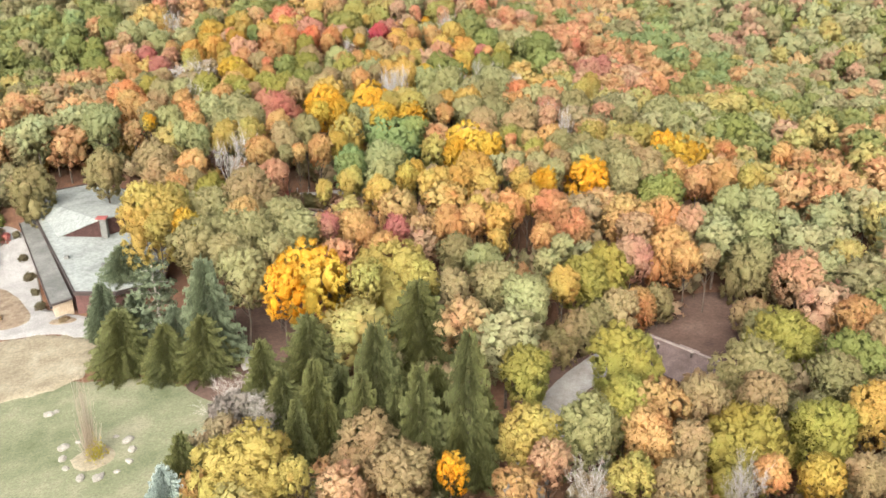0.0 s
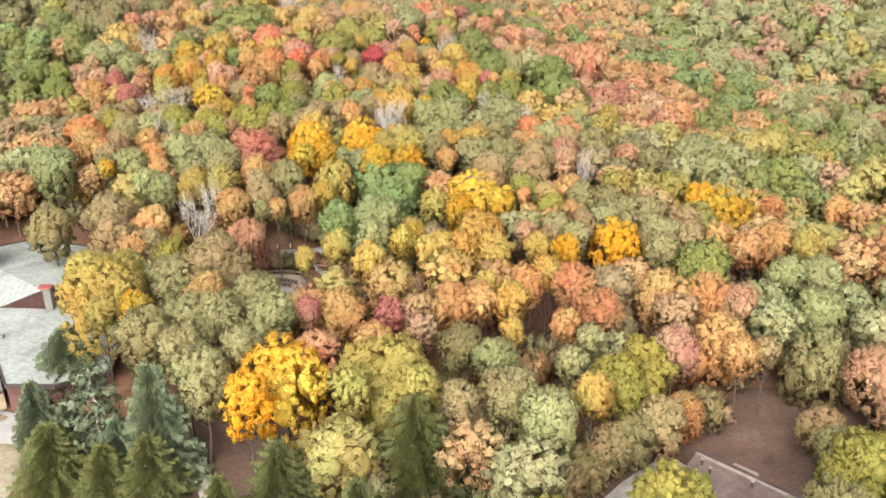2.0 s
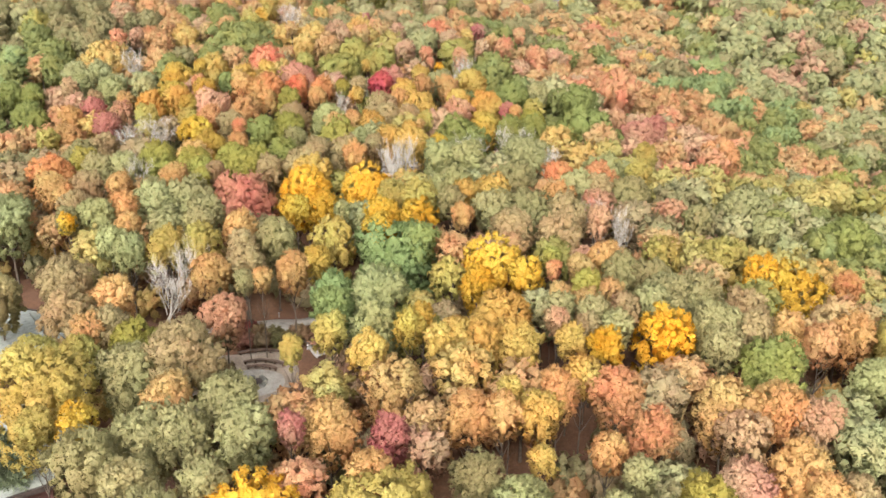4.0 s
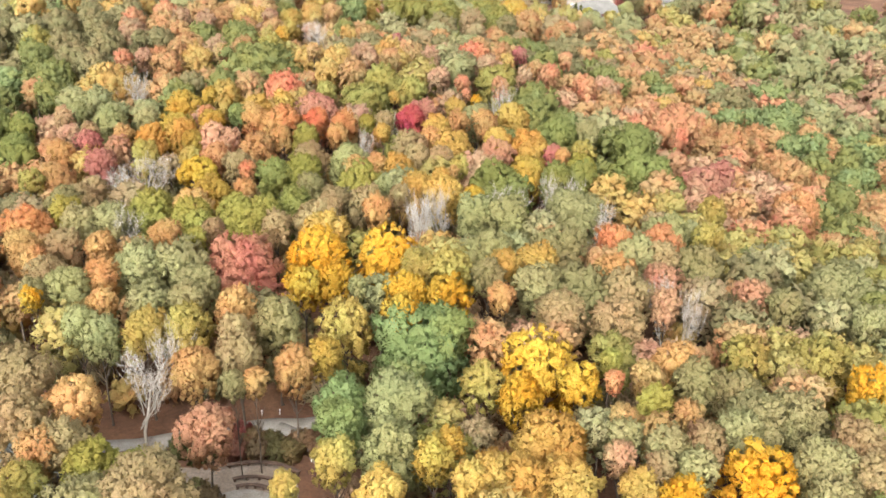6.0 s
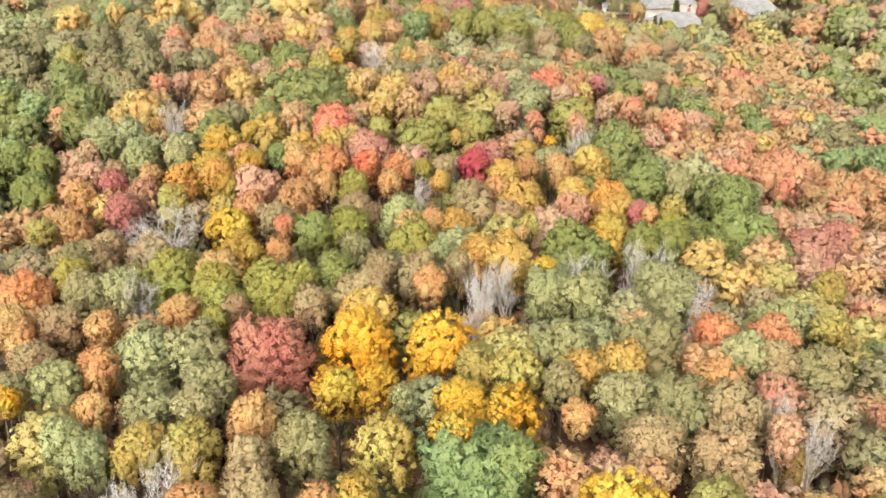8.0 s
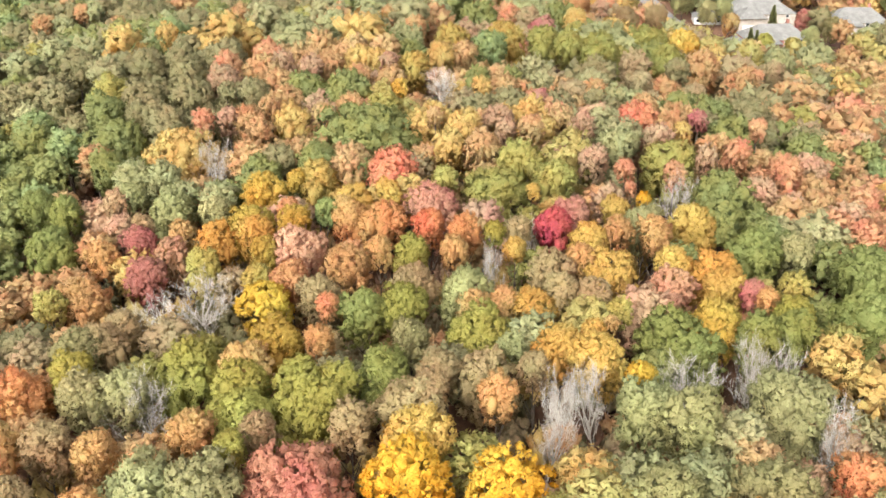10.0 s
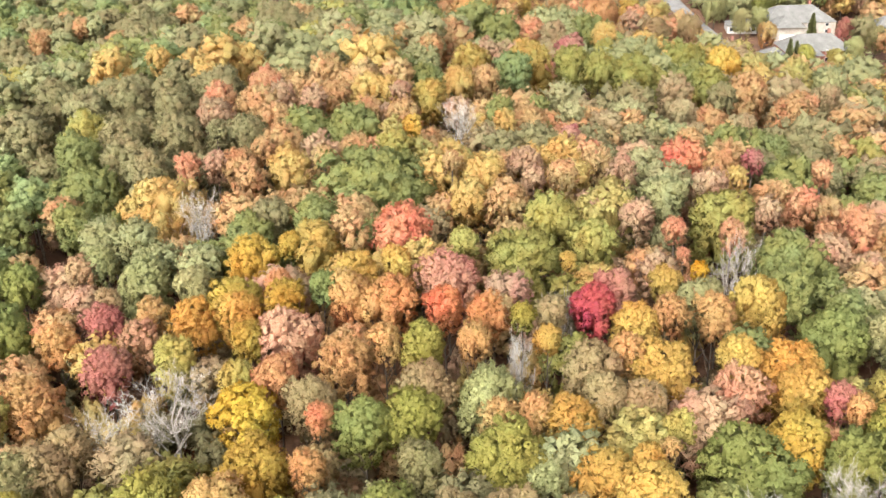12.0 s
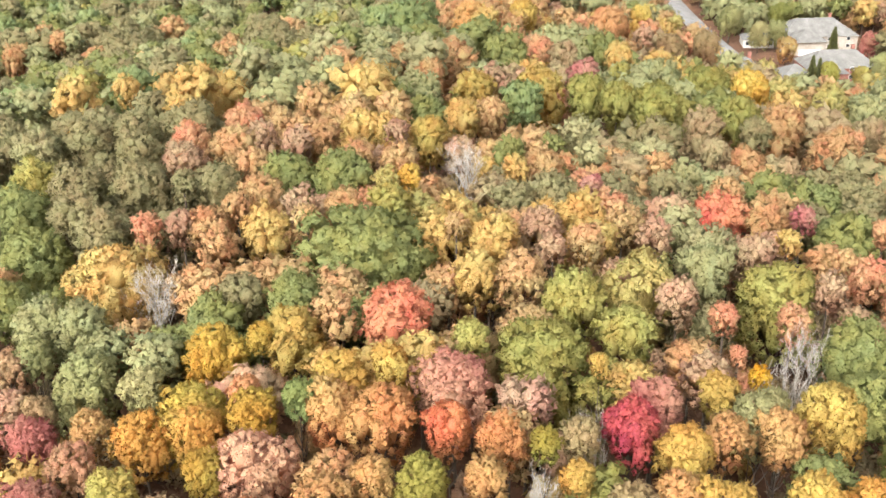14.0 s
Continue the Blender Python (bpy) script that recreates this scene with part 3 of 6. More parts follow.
house(-110, 414, 25, 17, 12, 3.6, 3.0, HOUSE_WALL, "house with a low grey roof among tall trees", z=-13.5, chimney=False, wing=False)
house(-84, 498, 15, 16, 12, 5.0, 4.5, HOUSE_WALL, "pale house half hidden behind dark trees", wing=False)
house(-222, 465, 40, 30, 16, 5.0, 3.0, HOUSE_WALL, "broad pale-roofed house in the valley", chimney=False, wing=False)
house(-176, 448, 30, 14, 11, 3.6, 3.0, HOUSE_WALL, "small grey-roofed house below the woods", wing=False)


# ---- trees: shapes shared by the trees of a kind ----
HUES = {
    "O": (lin(238, 184, 34), "glowing orange-yellow autumn crown", "orange-yellow woodland trees"),
    "Y": (lin(212, 172, 46), "bright golden yellow autumn crown", "golden woodland trees"),
    "L": (lin(190, 174, 92), "soft pale yellow autumn crown", "pale yellow woodland trees"),
    "l": (lin(178, 172, 118), "faded straw-green feathery crown", "straw-green woodland trees"),
    "g": (lin(172, 172, 114), "pale sage-green turning crown", "sage-green woodland trees"),
    "G": (lin(146, 150, 80), "dense mid-green leafy crown", "green woodland trees"),
    "E": (lin(144, 158, 94), "deep blue-green leafy crown", "blue-green woodland trees"),
    "D": (lin(158, 148, 98), "dull olive-green rounded crown", "olive woodland trees"),
    "v": (lin(172, 164, 78), "yellow-green turning crown", "yellow-green woodland trees"),
    "y": (lin(196, 166, 70), "olive-gold autumn crown", "olive-gold woodland trees"),
    "x": (lin(220, 134, 86), "vivid red-orange autumn crown", "vivid red-orange woodland trees"),
    "C": (lin(196, 92, 86), "bright crimson autumn crown", "bright crimson woodland trees"),
    "s": (lin(200, 146, 112), "russet-red autumn crown", "russet woodland trees"),
    "p": (lin(210, 162, 130), "salmon-pink autumn crown", "salmon woodland trees"),
    "m": (lin(160, 154, 70), "moss-olive turning crown", "moss-olive woodland trees"),
    "a": (lin(206, 170, 84), "golden tan autumn crown", "tan woodland trees"),
    "t": (lin(208, 168, 106), "peach-tan thinning autumn crown", "peach woodland trees"),
    "q": (lin(208, 160, 98), "rust-orange autumn crown", "rust woodland trees"),
    "r": (lin(210, 150, 100), "warm red-orange autumn crown", "red-orange woodland trees"),
    "R": (lin(190, 126, 108), "crimson autumn crown", "crimson woodland trees"),
    "k": (lin(202, 160, 120), "dusty pink-brown autumn crown", "dusty pink woodland trees"),
    "n": (lin(178, 154, 108), "brown and olive fading crown", "brown woodland trees"),
    "w": (lin(206, 198, 186), "grey leafless twigs", "leafless woodland trees"),
    "S": (lin(104, 106, 60), "dense dark green needles", "spruces by the lawn"),
    "P": (lin(112, 122, 92), "grey-green needles", "grey-green conifers by the building"),
    "B": (lin(164, 178, 166), "silvery blue needles", "blue spruces"),
}

ICO = bmesh.new()
bmesh.ops.create_icosphere(ICO, subdivisions=1, radius=1)
BALL_V = np.array([v.co for v in ICO.verts])
BALL_F = np.array([[v.index for v in f.verts] for f in ICO.faces])
ICO.free()
KNOB_V = np.array([(1, 0, 0), (-1, 0, 0), (0, 1, 0), (0, -1, 0), (0, 0, 1), (0, 0, -1)], float)
KNOB_F = np.array([(0, 2, 4), (2, 1, 4), (1, 3, 4), (3, 0, 4), (2, 0, 5), (1, 2, 5), (3, 1, 5), (0, 3, 5)])


class Pile:
    """Triangles gathered into one mesh."""

    def __init__(self):
        self.v, self.f, self.m, self.n = [], [], [], 0

    def add(self, v, f, normals=None):
        self.v.append(v)
        self.f.append(np.asarray(f) + self.n)
        self.m.append(np.zeros((len(v), 3)) if normals is None else normals)
        self.n += len(v)

    def arrays(self):
        return np.concatenate(self.v), np.concatenate(self.f)

    def leafy(self):
        """The arrays with their normals."""
        return np.concatenate(self.v), np.concatenate(self.f), False, np.concatenate(self.m)


def unit(v):
    return v / (np.linalg.norm(v, axis=-1, keepdims=True) + 1e-9)


def leaf_cards(rng, pile, at, out, size, lift, long=1.0, face=None):
    """Small ragged sprays of leaves at these points: most lie along the surface, the rest stand out from it."""
    k = len(at)
    stand = rng.uniform(size=(k, 1)) < 0.3
    nrm = unit(out + rng.normal(0, 0.42, (k, 3)) + np.array([0, 0, 0.25]))
    tip = np.where(stand, unit(out + rng.normal(0, 0.5, (k, 3)) + np.array([0, 0, lift])), unit(np.cross(nrm, rng.normal(0, 1, (k, 3)))))
    side = unit(np.cross(tip, np.where(stand, rng.normal(0, 1, (k, 3)), nrm)))
    s = size * rng.uniform(0.55, 1.4, (k, 1))
    a = at - tip * s * 0.55 + side * s * rng.uniform(-0.7, -0.2, (k, 1))
    b = at - tip * s * 0.5 + side * s * rng.uniform(0.2, 0.7, (k, 1))
    c = at + tip * s * 0.75 * long + side * s * rng.uniform(-0.35, 0.35, (k, 1))
    face = out if face is None else face
    wrong = np.sum(np.cross(b - a, c - a) * face, 1)[:, None] < 0
    a, b = np.where(wrong, b, a), np.where(wrong, a, b)
    v = np.stack([a, b, c], 1).reshape(-1, 3)
    shade = unit(face + rng.normal(0, 0.2, (k, 3)))
    pile.add(v, np.arange(k)[:, None] * 3 + [0, 1, 2], np.repeat(shade, 3, 0))


def crown_arrays(seed, lobes=9, clumps=110, cards=40, size=0.085, lift=0.3, open_air=0.0, core=0.7, depth=2.2, long=1.0, puff=0.78):
    """A crown about the origin, one unit in radius: lobes, on them rounded clumps, each clump clothed in leaf sprays."""
    rng = np.random.default_rng(seed)
    centres, radii = [np.array([0, 0, 0.05])], [0.68]
    lump = 1.65 / math.sqrt(clumps)
    for i in range(lobes):
        a = i * 2.4 + rng.uniform(-0.5, 0.5)
        up = rng.uniform(-0.42, 0.95) if i else 0.9
        flatr = math.sqrt(max(0.0, 1 - up * up))
        reach = rng.uniform(0.46, 0.64)
        centres.append(np.array([math.cos(a) * flatr * reach, math.sin(a) * flatr * reach, up * reach]))
        radii.append(rng.uniform(0.25, 0.42))
    centres, radii = np.array(centres), np.array(radii)
    pile = Pile()

    def sink(v):
        """Draws the lower half downwards, so that a dome stands on a deeper body."""
        v = np.array(v)
        v[..., 2] = np.where(v[..., 2] < 0.1, 0.1 + (v[..., 2] - 0.1) * depth, v[..., 2])
        return v

    if core:
        for c, r in zip(centres, radii):
            ball, faces = (BALL_V, BALL_F) if clumps > 70 else (KNOB_V, KNOB_F)
            k = 1 + rng.normal(0, 0.1, (len(ball), 1))
            pile.add(sink(c + ball * r * core * k), faces, ball)
    i = np.arange(clumps) + 0.5
    z = 1 - i / clumps * 1.72
    a = i * 2.39996 + rng.uniform(-0.25, 0.25, clumps)
    dirs = unit(np.stack([np.sqrt(np.maximum(0, 1 - z * z)) * np.cos(a), np.sqrt(np.maximum(0, 1 - z * z)) * np.sin(a), z], 1) + rng.normal(0, 0.07, (clumps, 3)))
    proj = dirs @ centres.T
    disc = radii[None] ** 2 - (np.sum(centres ** 2, 1)[None] - proj ** 2)
    reach = np.where(disc > 0, proj + np.sqrt(np.maximum(disc, 0)), 0.3).max(1)
    for d, r in zip(dirs, reach):
        if rng.uniform() < open_air:
            continue
        big = lump * rng.uniform(0.72, 1.3)
        c = d * (r - big * 0.3) + rng.normal(0, 0.02, 3)
        pick = np.argmin(np.sum((centres - c) ** 2, 1))
        out = unit(unit(c - centres[pick]) + d * 0.6)
        if puff:
            swell = KNOB_V * (1 + rng.normal(0, 0.16, (len(KNOB_V), 1))) * big * puff
            pile.add(sink(c) + swell, KNOB_F, unit(KNOB_V * 0.55 + out * 0.5 + d * 0.35))
        n = max(3, int(cards * (big / lump) ** 2))
        dd = unit(rng.normal(0, 1, (n, 3)) + out * 0.9)
        leaf_cards(rng, pile, sink(c) + dd * big * np.array([1, 1, 1.15]) * rng.uniform(0.75, 1.08, (n, 1)), dd, size, lift, long, unit(dd * 0.6 + out * 0.45 + d * 0.3))
    return pile.leafy()


def tube(pile, a, b, ra, rb, sides=5):
    a, b = np.asarray(a, float), np.asarray(b, float)
    d = unit(b - a)
    s = unit(np.cross(d, [0.3, 0.9, 0.2]))
    t = np.cross(d, s)
    ang = np.arange(sides) * math.tau / sides
    ring = np.cos(ang)[:, None] * s + np.sin(ang)[:, None] * t
    v = np.concatenate([a + ring * ra, b + ring * rb])
    f = []
    for i in range(sides):
        j = (i + 1) % sides
        f += [(i, j, sides + j), (i, sides + j, sides + i)]
    pile.add(v, f)


def trunk_arrays(seed):
    """A tapering trunk with limbs, for a tree one unit tall with a crown about 0.3 wide."""
    rng = np.random.default_rng(seed)
    pile = Pile()
    p, r = np.array([0, 0, -0.03]), 0.022
    for z in (0.02, 0.25, 0.5, 0.75):
        q = np.array([rng.normal(0, 0.012), rng.normal(0, 0.012), z])
        tube(pile, p, q, r * (1.5 if z == 0.02 else 1), r * 0.8, 7)
        p, r = q, r * 0.78
    for i in range(7):
        a = i * 2.4 + rng.uniform(-0.4, 0.4)
        z = rng.uniform(0.3, 0.62)
        start = np.array([0, 0, z])
        mid = start + np.array([math.cos(a) * 0.09, math.sin(a) * 0.09, 0.07])
        end = mid + np.array([math.cos(a) * 0.11, math.sin(a) * 0.11, 0.12])
        tube(pile, start, mid, 0.009, 0.006, 4)
        tube(pile, mid, end, 0.006, 0.002, 4)
    return pile.arrays()


def bare_arrays(seed):
    """A leafless tree one unit tall: several rising stems and their limbs in one mesh, the haze of twigs in another."""
    rng = np.random.default_rng(seed)
    wood, twigs = Pile(), Pile()
    tips = []

    def grow(p, d, length, radius, level):
        for _ in range(3):
            q = p + d * length / 3
            tube(wood, p, q, radius, radius * 0.86, 5 if level < 2 else 3)
            p, radius = q, radius * 0.86
            d = unit(d + rng.normal(0, 0.17, 3) + np.array([0, 0, 0.14]))
        tips.append((p, d, length))
        if level >= 4:
            return
        for i in range((9, 3, 3, 3)[level]):
            sideways = unit(rng.normal(0, 1, 3) * [1, 1, 0.35])
            nd = unit(d * (0.6 if level == 0 else 0.8) + sideways * 0.5 + np.array([0, 0, 0.26]))
            back = length * rng.uniform(0, 0.62 if level else 0.7)
            grow(p - d * back, nd, (0.26 if level == 0 else length * 0.68) * rng.uniform(0.8, 1.15), radius * 0.6, level + 1)

    grow(np.array([0, 0, -0.02]), np.array([0, 0, 1.0]), 0.5, 0.016, 0)
    for p, d, length in tips[2:]:
        k = 5
        t = unit(d + rng.normal(0, 0.45, (k, 3)) + np.array([0, 0, 0.1]))
        s = unit(np.cross(t, rng.normal(0, 1, (k, 3))))
        ln = rng.uniform(0.03, 0.1, (k, 1))
        w = 0.0011
        base = p - d * length * rng.uniform(0, 0.95, (k, 1))
        v = np.stack([base - s * w, base + s * w, base + t * ln], 1).reshape(-1, 3)
        i = np.arange(k)[:, None] * 3
        twigs.add(v, i + [0, 1, 2])
    (wv, wf), (tv, tf) = wood.arrays(), twigs.arrays()
    tall = tv[:, 2].max()
    wide = np.percentile(np.hypot(tv[:, 0], tv[:, 1]), 92)
    fit_to = np.array([1 / wide, 1 / wide, 1 / tall])
    return (wv * fit_to, wf), (tv * fit_to, tf)


def spruce_arrays(seed, whorls=27, ragged=0.15, droop=0.3):
    """A spruce one unit tall and one unit in radius at its skirt: whorls of drooping boughs, fringed like a herringbone."""
    rng = np.random.default_rng(seed)
    pile = Pile()
    ang = np.arange(10) * math.tau / 10
    for z0, z1, r0, r1 in ((0.04, 0.5, 0.6, 0.33), (0.5, 0.97, 0.33, 0.02)):
        lo = np.stack([np.cos(ang) * r0, np.sin(ang) * r0, np.full(10, z0)], 1)
        hi = np.stack([np.cos(ang) * r1, np.sin(ang) * r1, np.full(10, z1)], 1)
        f = []
        for i in range(10):
            j = (i + 1) % 10
            f += [(i, j, 10 + j), (i, 10 + j, 10 + i)]
        pile.add(np.concatenate([lo, hi]), f)
    for k in range(whorls):
        z = 0.04 + 0.94 * (k / whorls) ** 0.95
        reach = (1 - z) ** 0.62 * 0.96 + 0.03
        count = max(6, int(15 * (1 - z) + 5))
        for b in range(count):
            a = b * math.tau / count + k * 1.1 + rng.uniform(-0.25, 0.25)
            ln = reach * rng.uniform(1 - ragged * 1.8, 1 + ragged)
            d = np.array([math.cos(a), math.sin(a), 0])
            s = np.array([-d[1], d[0], 0])
            sag = droop * rng.uniform(0.7, 1.2)
            for u in np.linspace(0.3, 1.0, 12):
                p = d * ln * u + np.array([0, 0, z + 0.03 - sag * ln * 0.32 * u * u + (0.02 if u > 0.9 else 0)])
                w = (1.12 - u) * 0.3 * ln + 0.03
                for side in (1, -1):
                    tip = p + d * w * 0.75 + s * side * w * rng.uniform(0.7, 1.1) + np.array([0, 0, -0.035 * rng.uniform(0.3, 1.6)])
                    q = p + s * side * 0.01 + d * 0.05 * (ln + 0.3)
                    pile.add(np.array([p - d * 0.04 * (ln + 0.3), q + [0, 0, 0.012], tip]), [(0, 1, 2)])
    for k in range(6):
        a = k * 1.05
        pile.add(np.array([[0, 0, 1.06], [0.04 * math.cos(a), 0.04 * math.sin(a), 0.93], [0.04 * math.cos(a + 1.2), 0.04 * math.sin(a + 1.2), 0.93]]), [(0, 1, 2)])
    return pile.arrays()


GRADES = {"small": (15, 0.082, 110), "middle": (16, 0.06, 200), "large": (18, 0.042, 340), "lesser": (5, 0.12, 70), "distant": (4, 0.165, 36)}  # sprays in a clump, their size, clumps
LEAFAGE = {}
for grade, (cards, size, clumps) in GRADES.items():
    LEAFAGE["round", grade] = [crown_arrays(10 + i, cards=cards, size=size, clumps=clumps) for i in range(5)]
    LEAFAGE["upright", grade] = [crown_arrays(30 + i, lobes=11, cards=cards, size=size * 0.94, clumps=clumps, lift=1.2, long=1.7) for i in range(3)]
    LEAFAGE["open", grade] = [crown_arrays(50 + i, lobes=12, cards=cards, size=size, clumps=clumps + 12, open_air=0.16, core=0.5, lift=0.2) for i in range(4)]
    LEAFAGE["broad", grade] = [crown_arrays(70 + i, lobes=14, cards=cards, size=size * 0.9, clumps=clumps + 15) for i in range(3)]
CROWNS = {key: [mesh_from("crown", *a) for a in arrays] for key, arrays in LEAFAGE.items() if key[1] in ("small", "middle", "large")}
TRUNKS = [mesh_from("trunk", *trunk_arrays(100 + i), True) for i in range(4)]
BARES = []
for i in range(5):
    wood, twigs = bare_arrays(140 + i)
    BARES.append((mesh_from("stem", *wood, True), mesh_from("twig_spray", *twigs)))
SPRUCES = [mesh_from("canopy", *spruce_arrays(170 + i, ragged=0.12 + 0.05 * i)) for i in range(4)]
for kind in CROWNS.values():
    for me in kind:
        me.materials.append(LEAF)
for me in TRUNKS:
    me.materials.append(BARK)
for wood, twigs in BARES:
    wood.materials.append(PALE_BARK)
    twigs.materials.append(TWIG)
for me in SPRUCES:
    me.materials.append(NEEDLE)
SHAPES = {"O": "open", "Y": "round open", "L": "open round", "l": "upright", "g": "upright round", "G": "broad round", "E": "upright", "D": "broad round", "v": "round broad", "m": "broad", "k": "round open", "t": "open round", "w": "open"}
PLACED, FAR_TREES = [], []
BROW = 268.0  # beyond this line the trees stand too far off to be told apart one by one
dice = random.Random(7)


def grown(h):
    return "tall " if h > 16 else "small " if h < 9 else ""


def broadleaf(x, y, h, r, hue):
    colour, words, group = HUES[hue]
    shape = dice.choice(SHAPES.get(hue, "round round broad").split())
    if y > BROW and y < 500:
        FAR_TREES.append((x, y, h, r * 1.12, hue, shape))
        PLACED.append((x, y, r * 1.12, h, hue))
        return
    tree = empty("broadleaf_tree", pose(x, y, land(x, y), 0, 0, dice.uniform(0, 360)), grown(h) + "broadleaf tree with " + words, "tree", group)
    stem = part("trunk", dice.choice(TRUNKS), None, tree)
    stem.scale = (min(h, r * 3.0), min(h, r * 3.0), h)
    r *= 1.12
    half = min(h * 0.5, r * 1.05)
    leaves = part("crown", dice.choice(CROWNS[shape, "small" if r < 2.7 else "middle" if r < 4.6 else "large"]), None, tree)
    leaves.matrix_basis = Matrix.LocRotScale((0, 0, h - half * 0.98), None, (r, r, half))
    tint = dice.uniform(0.93, 1.07)
    leaves.color = (*(c * tint for c in colour), 1)
    PLACED.append((x, y, r, h, hue))


def bare(x, y, h, r, hue):
    colour, words, group = HUES["w"]
    if hue != "w":
        colour = tuple(0.5 * a + 0.5 * b for a, b in zip(colour, HUES[hue][0]))
    wood, twigs = dice.choice(BARES)
    tree = empty("leafless_tree", pose(x, y, land(x, y), 0, 0, dice.uniform(0, 360)), grown(h) + "leafless tree with pale grey limbs and fine twigs", "tree", group)
    for name, me in (("stem", wood), ("twig_spray", twigs)):
        ob = part(name, me, None, tree)
        ob.scale = (r * 1.15, r * 1.15, h * 1.03)
        ob.color = (*colour, 1)
    PLACED.append((x, y, r * 0.9, h, "w"))


def spruce(x, y, h, r, hue):
    colour, words, group = HUES[hue]
    r *= 1.35
    tree = empty("spruce_tree", pose(x, y, land(x, y), 0, 0, dice.uniform(0, 360)), grown(h) + "conical spruce with " + words, "tree", group)
    stem = part("trunk", dice.choice(TRUNKS), None, tree)
    stem.scale = (h * 0.5, h * 0.5, h * 0.9)
    ob = part("canopy", dice.choice(SPRUCES), None, tree)
    ob.scale = (r, r, h)
    ob.color = (*colour, 1)
    PLACED.append((x, y, r, h, "S"))


def pine(x, y, h, r, hue):
    """A ragged old pine: flat plates of needles and pale dead limbs."""
    colour, words, group = HUES[hue]
    rng = np.random.default_rng(400)
    tree = empty("pine_tree", pose(x, y, land(x, y)), "ragged old pine with flat grey-green plates and dead pale limbs", "tree", group)
    wood, green = Pile(), Pile()
    tube(wood, (0, 0, -0.3), (0.2, 0, h * 0.55), 0.3, 0.2, 8)
    tube(wood, (0.2, 0, h * 0.55), (0, 0.2, h), 0.2, 0.05, 7)
    for i in range(26):
        z = h * (0.2 + 0.78 * i / 26)
        a = i * 2.4
        ln = r * (1.15 - 0.75 * (i / 26) ** 1.5) * rng.uniform(0.7, 1.15)
        end = np.array([math.cos(a) * ln, math.sin(a) * ln, z + rng.uniform(-0.4, 0.7)])
        tube(wood, (0, 0, z), end, 0.07, 0.02, 4)
        if i < 5:
            for _ in range(4):
                tube(wood, end * [0.6, 0.6, 1], end + rng.normal(0, 0.8, 3), 0.03, 0.01, 3)
            continue
        for f in (0.55, 0.8, 1.0):
            c = end * np.array([f, f, 1]) + rng.normal(0, 0.15, 3)
            dd = unit(rng.normal(0, 1, (26, 3)) * [1, 1, 0.35])
            leaf_cards(rng, green, c + dd * [0.95, 0.95, 0.3], dd, 0.5, 0.5, face=unit(dd + [0, 0, 0.6]))
    part("trunk", mesh_from("trunk", *wood.arrays(), True), PALE_BARK, tree, "pale trunk and dead limbs")
    ob = part("canopy", mesh_from("canopy", *green.leafy()), NEEDLE, tree)
    ob.color = (*colour, 1)
    PLACED.append((x, y, r, h, "P"))


# ---- the trees that can be told apart, from the lawn to the far brow ----
broadleaf(22.2, 78.5, 13.0, 2.8, "n")
broadleaf(6.9, 78.8, 11.9, 2.5, "t")
broadleaf(36.5, 79.2, 12.7, 2.4, "y")
broadleaf(18.0, 79.3, 12.8, 2.3, "L")
broadleaf(31.5, 79.3, 12.8, 1.7, "q")
broadleaf(40.6, 79.4, 12.6, 2.0, "n")
bare(14.3, 80.7, 12.5, 1.8, "w")
broadleaf(-10.2, 81.0, 10.8, 2.5, "k")
bare(29.6, 81.8, 12.8, 3.0, "w")
broadleaf(-15.0, 82.4, 10.7, 1.7, "L")
broadleaf(0.6, 82.6, 10.8, 1.7, "O")
broadleaf(10.4, 82.8, 12.4, 2.2, "k")
broadleaf(-4.5, 84.5, 11.0, 3.7, "n")
broadleaf(24.9, 84.7, 13.0, 2.1, "n")
spruce(-29.1, 84.8, 8.1, 2.3, "B")
broadleaf(-20.7, 85.7, 11.6, 5.6, "L")
broadleaf(21.0, 86.4, 13.1, 3.0, "t")
broadleaf(31.4, 87.1, 13.1, 4.8, "v")
broadleaf(39.8, 88.2, 13.1, 3.8, "m")
spruce(-27.9, 88.3, 9.6, 2.3, "S")
broadleaf(8.7, 88.6, 12.7, 3.3, "L")
broadleaf(15.3, 88.9, 13.0, 3.7, "g")
broadleaf(-8.2, 89.2, 11.0, 3.9, "n")
broadleaf(45.8, 91.0, 12.8, 3.0, "a")
spruce(-2.7, 91.5, 15.8, 2.7, "S")
spruce(2.5, 91.7, 19.9, 2.9, "S")
broadleaf(23.1, 91.7, 13.4, 3.0, "t")
spruce(-16.1, 92.3, 11.1, 1.9, "S")
spruce(-8.8, 92.4, 14.5, 2.4, "S")
broadleaf(19.7, 92.4, 13.4, 3.1, "v")
spruce(-5.3, 92.8, 12.1, 2.2, "S")
broadleaf(28.0, 92.9, 13.4, 2.9, "n")
broadleaf(35.0, 93.5, 13.3, 2.9, "n")
spruce(-12.9, 94.4, 9.4, 1.9, "S")
spruce(-7.4, 94.8, 19.0, 3.6, "S")
spruce(-14.3, 95.2, 14.4, 2.5, "S")
spruce(0.2, 95.3, 9.0, 2.5, "S")
spruce(-2.4, 95.6, 8.0, 2.2, "S")
spruce(-11.0, 95.8, 9.0, 2.2, "S")
spruce(-14.4, 95.8, 8.0, 1.9, "S")
spruce(-8.5, 97.8, 8.0, 2.0, "S")
broadleaf(44.7, 97.9, 12.8, 3.1, "D")
broadleaf(9.3, 98.1, 14.1, 3.1, "v")
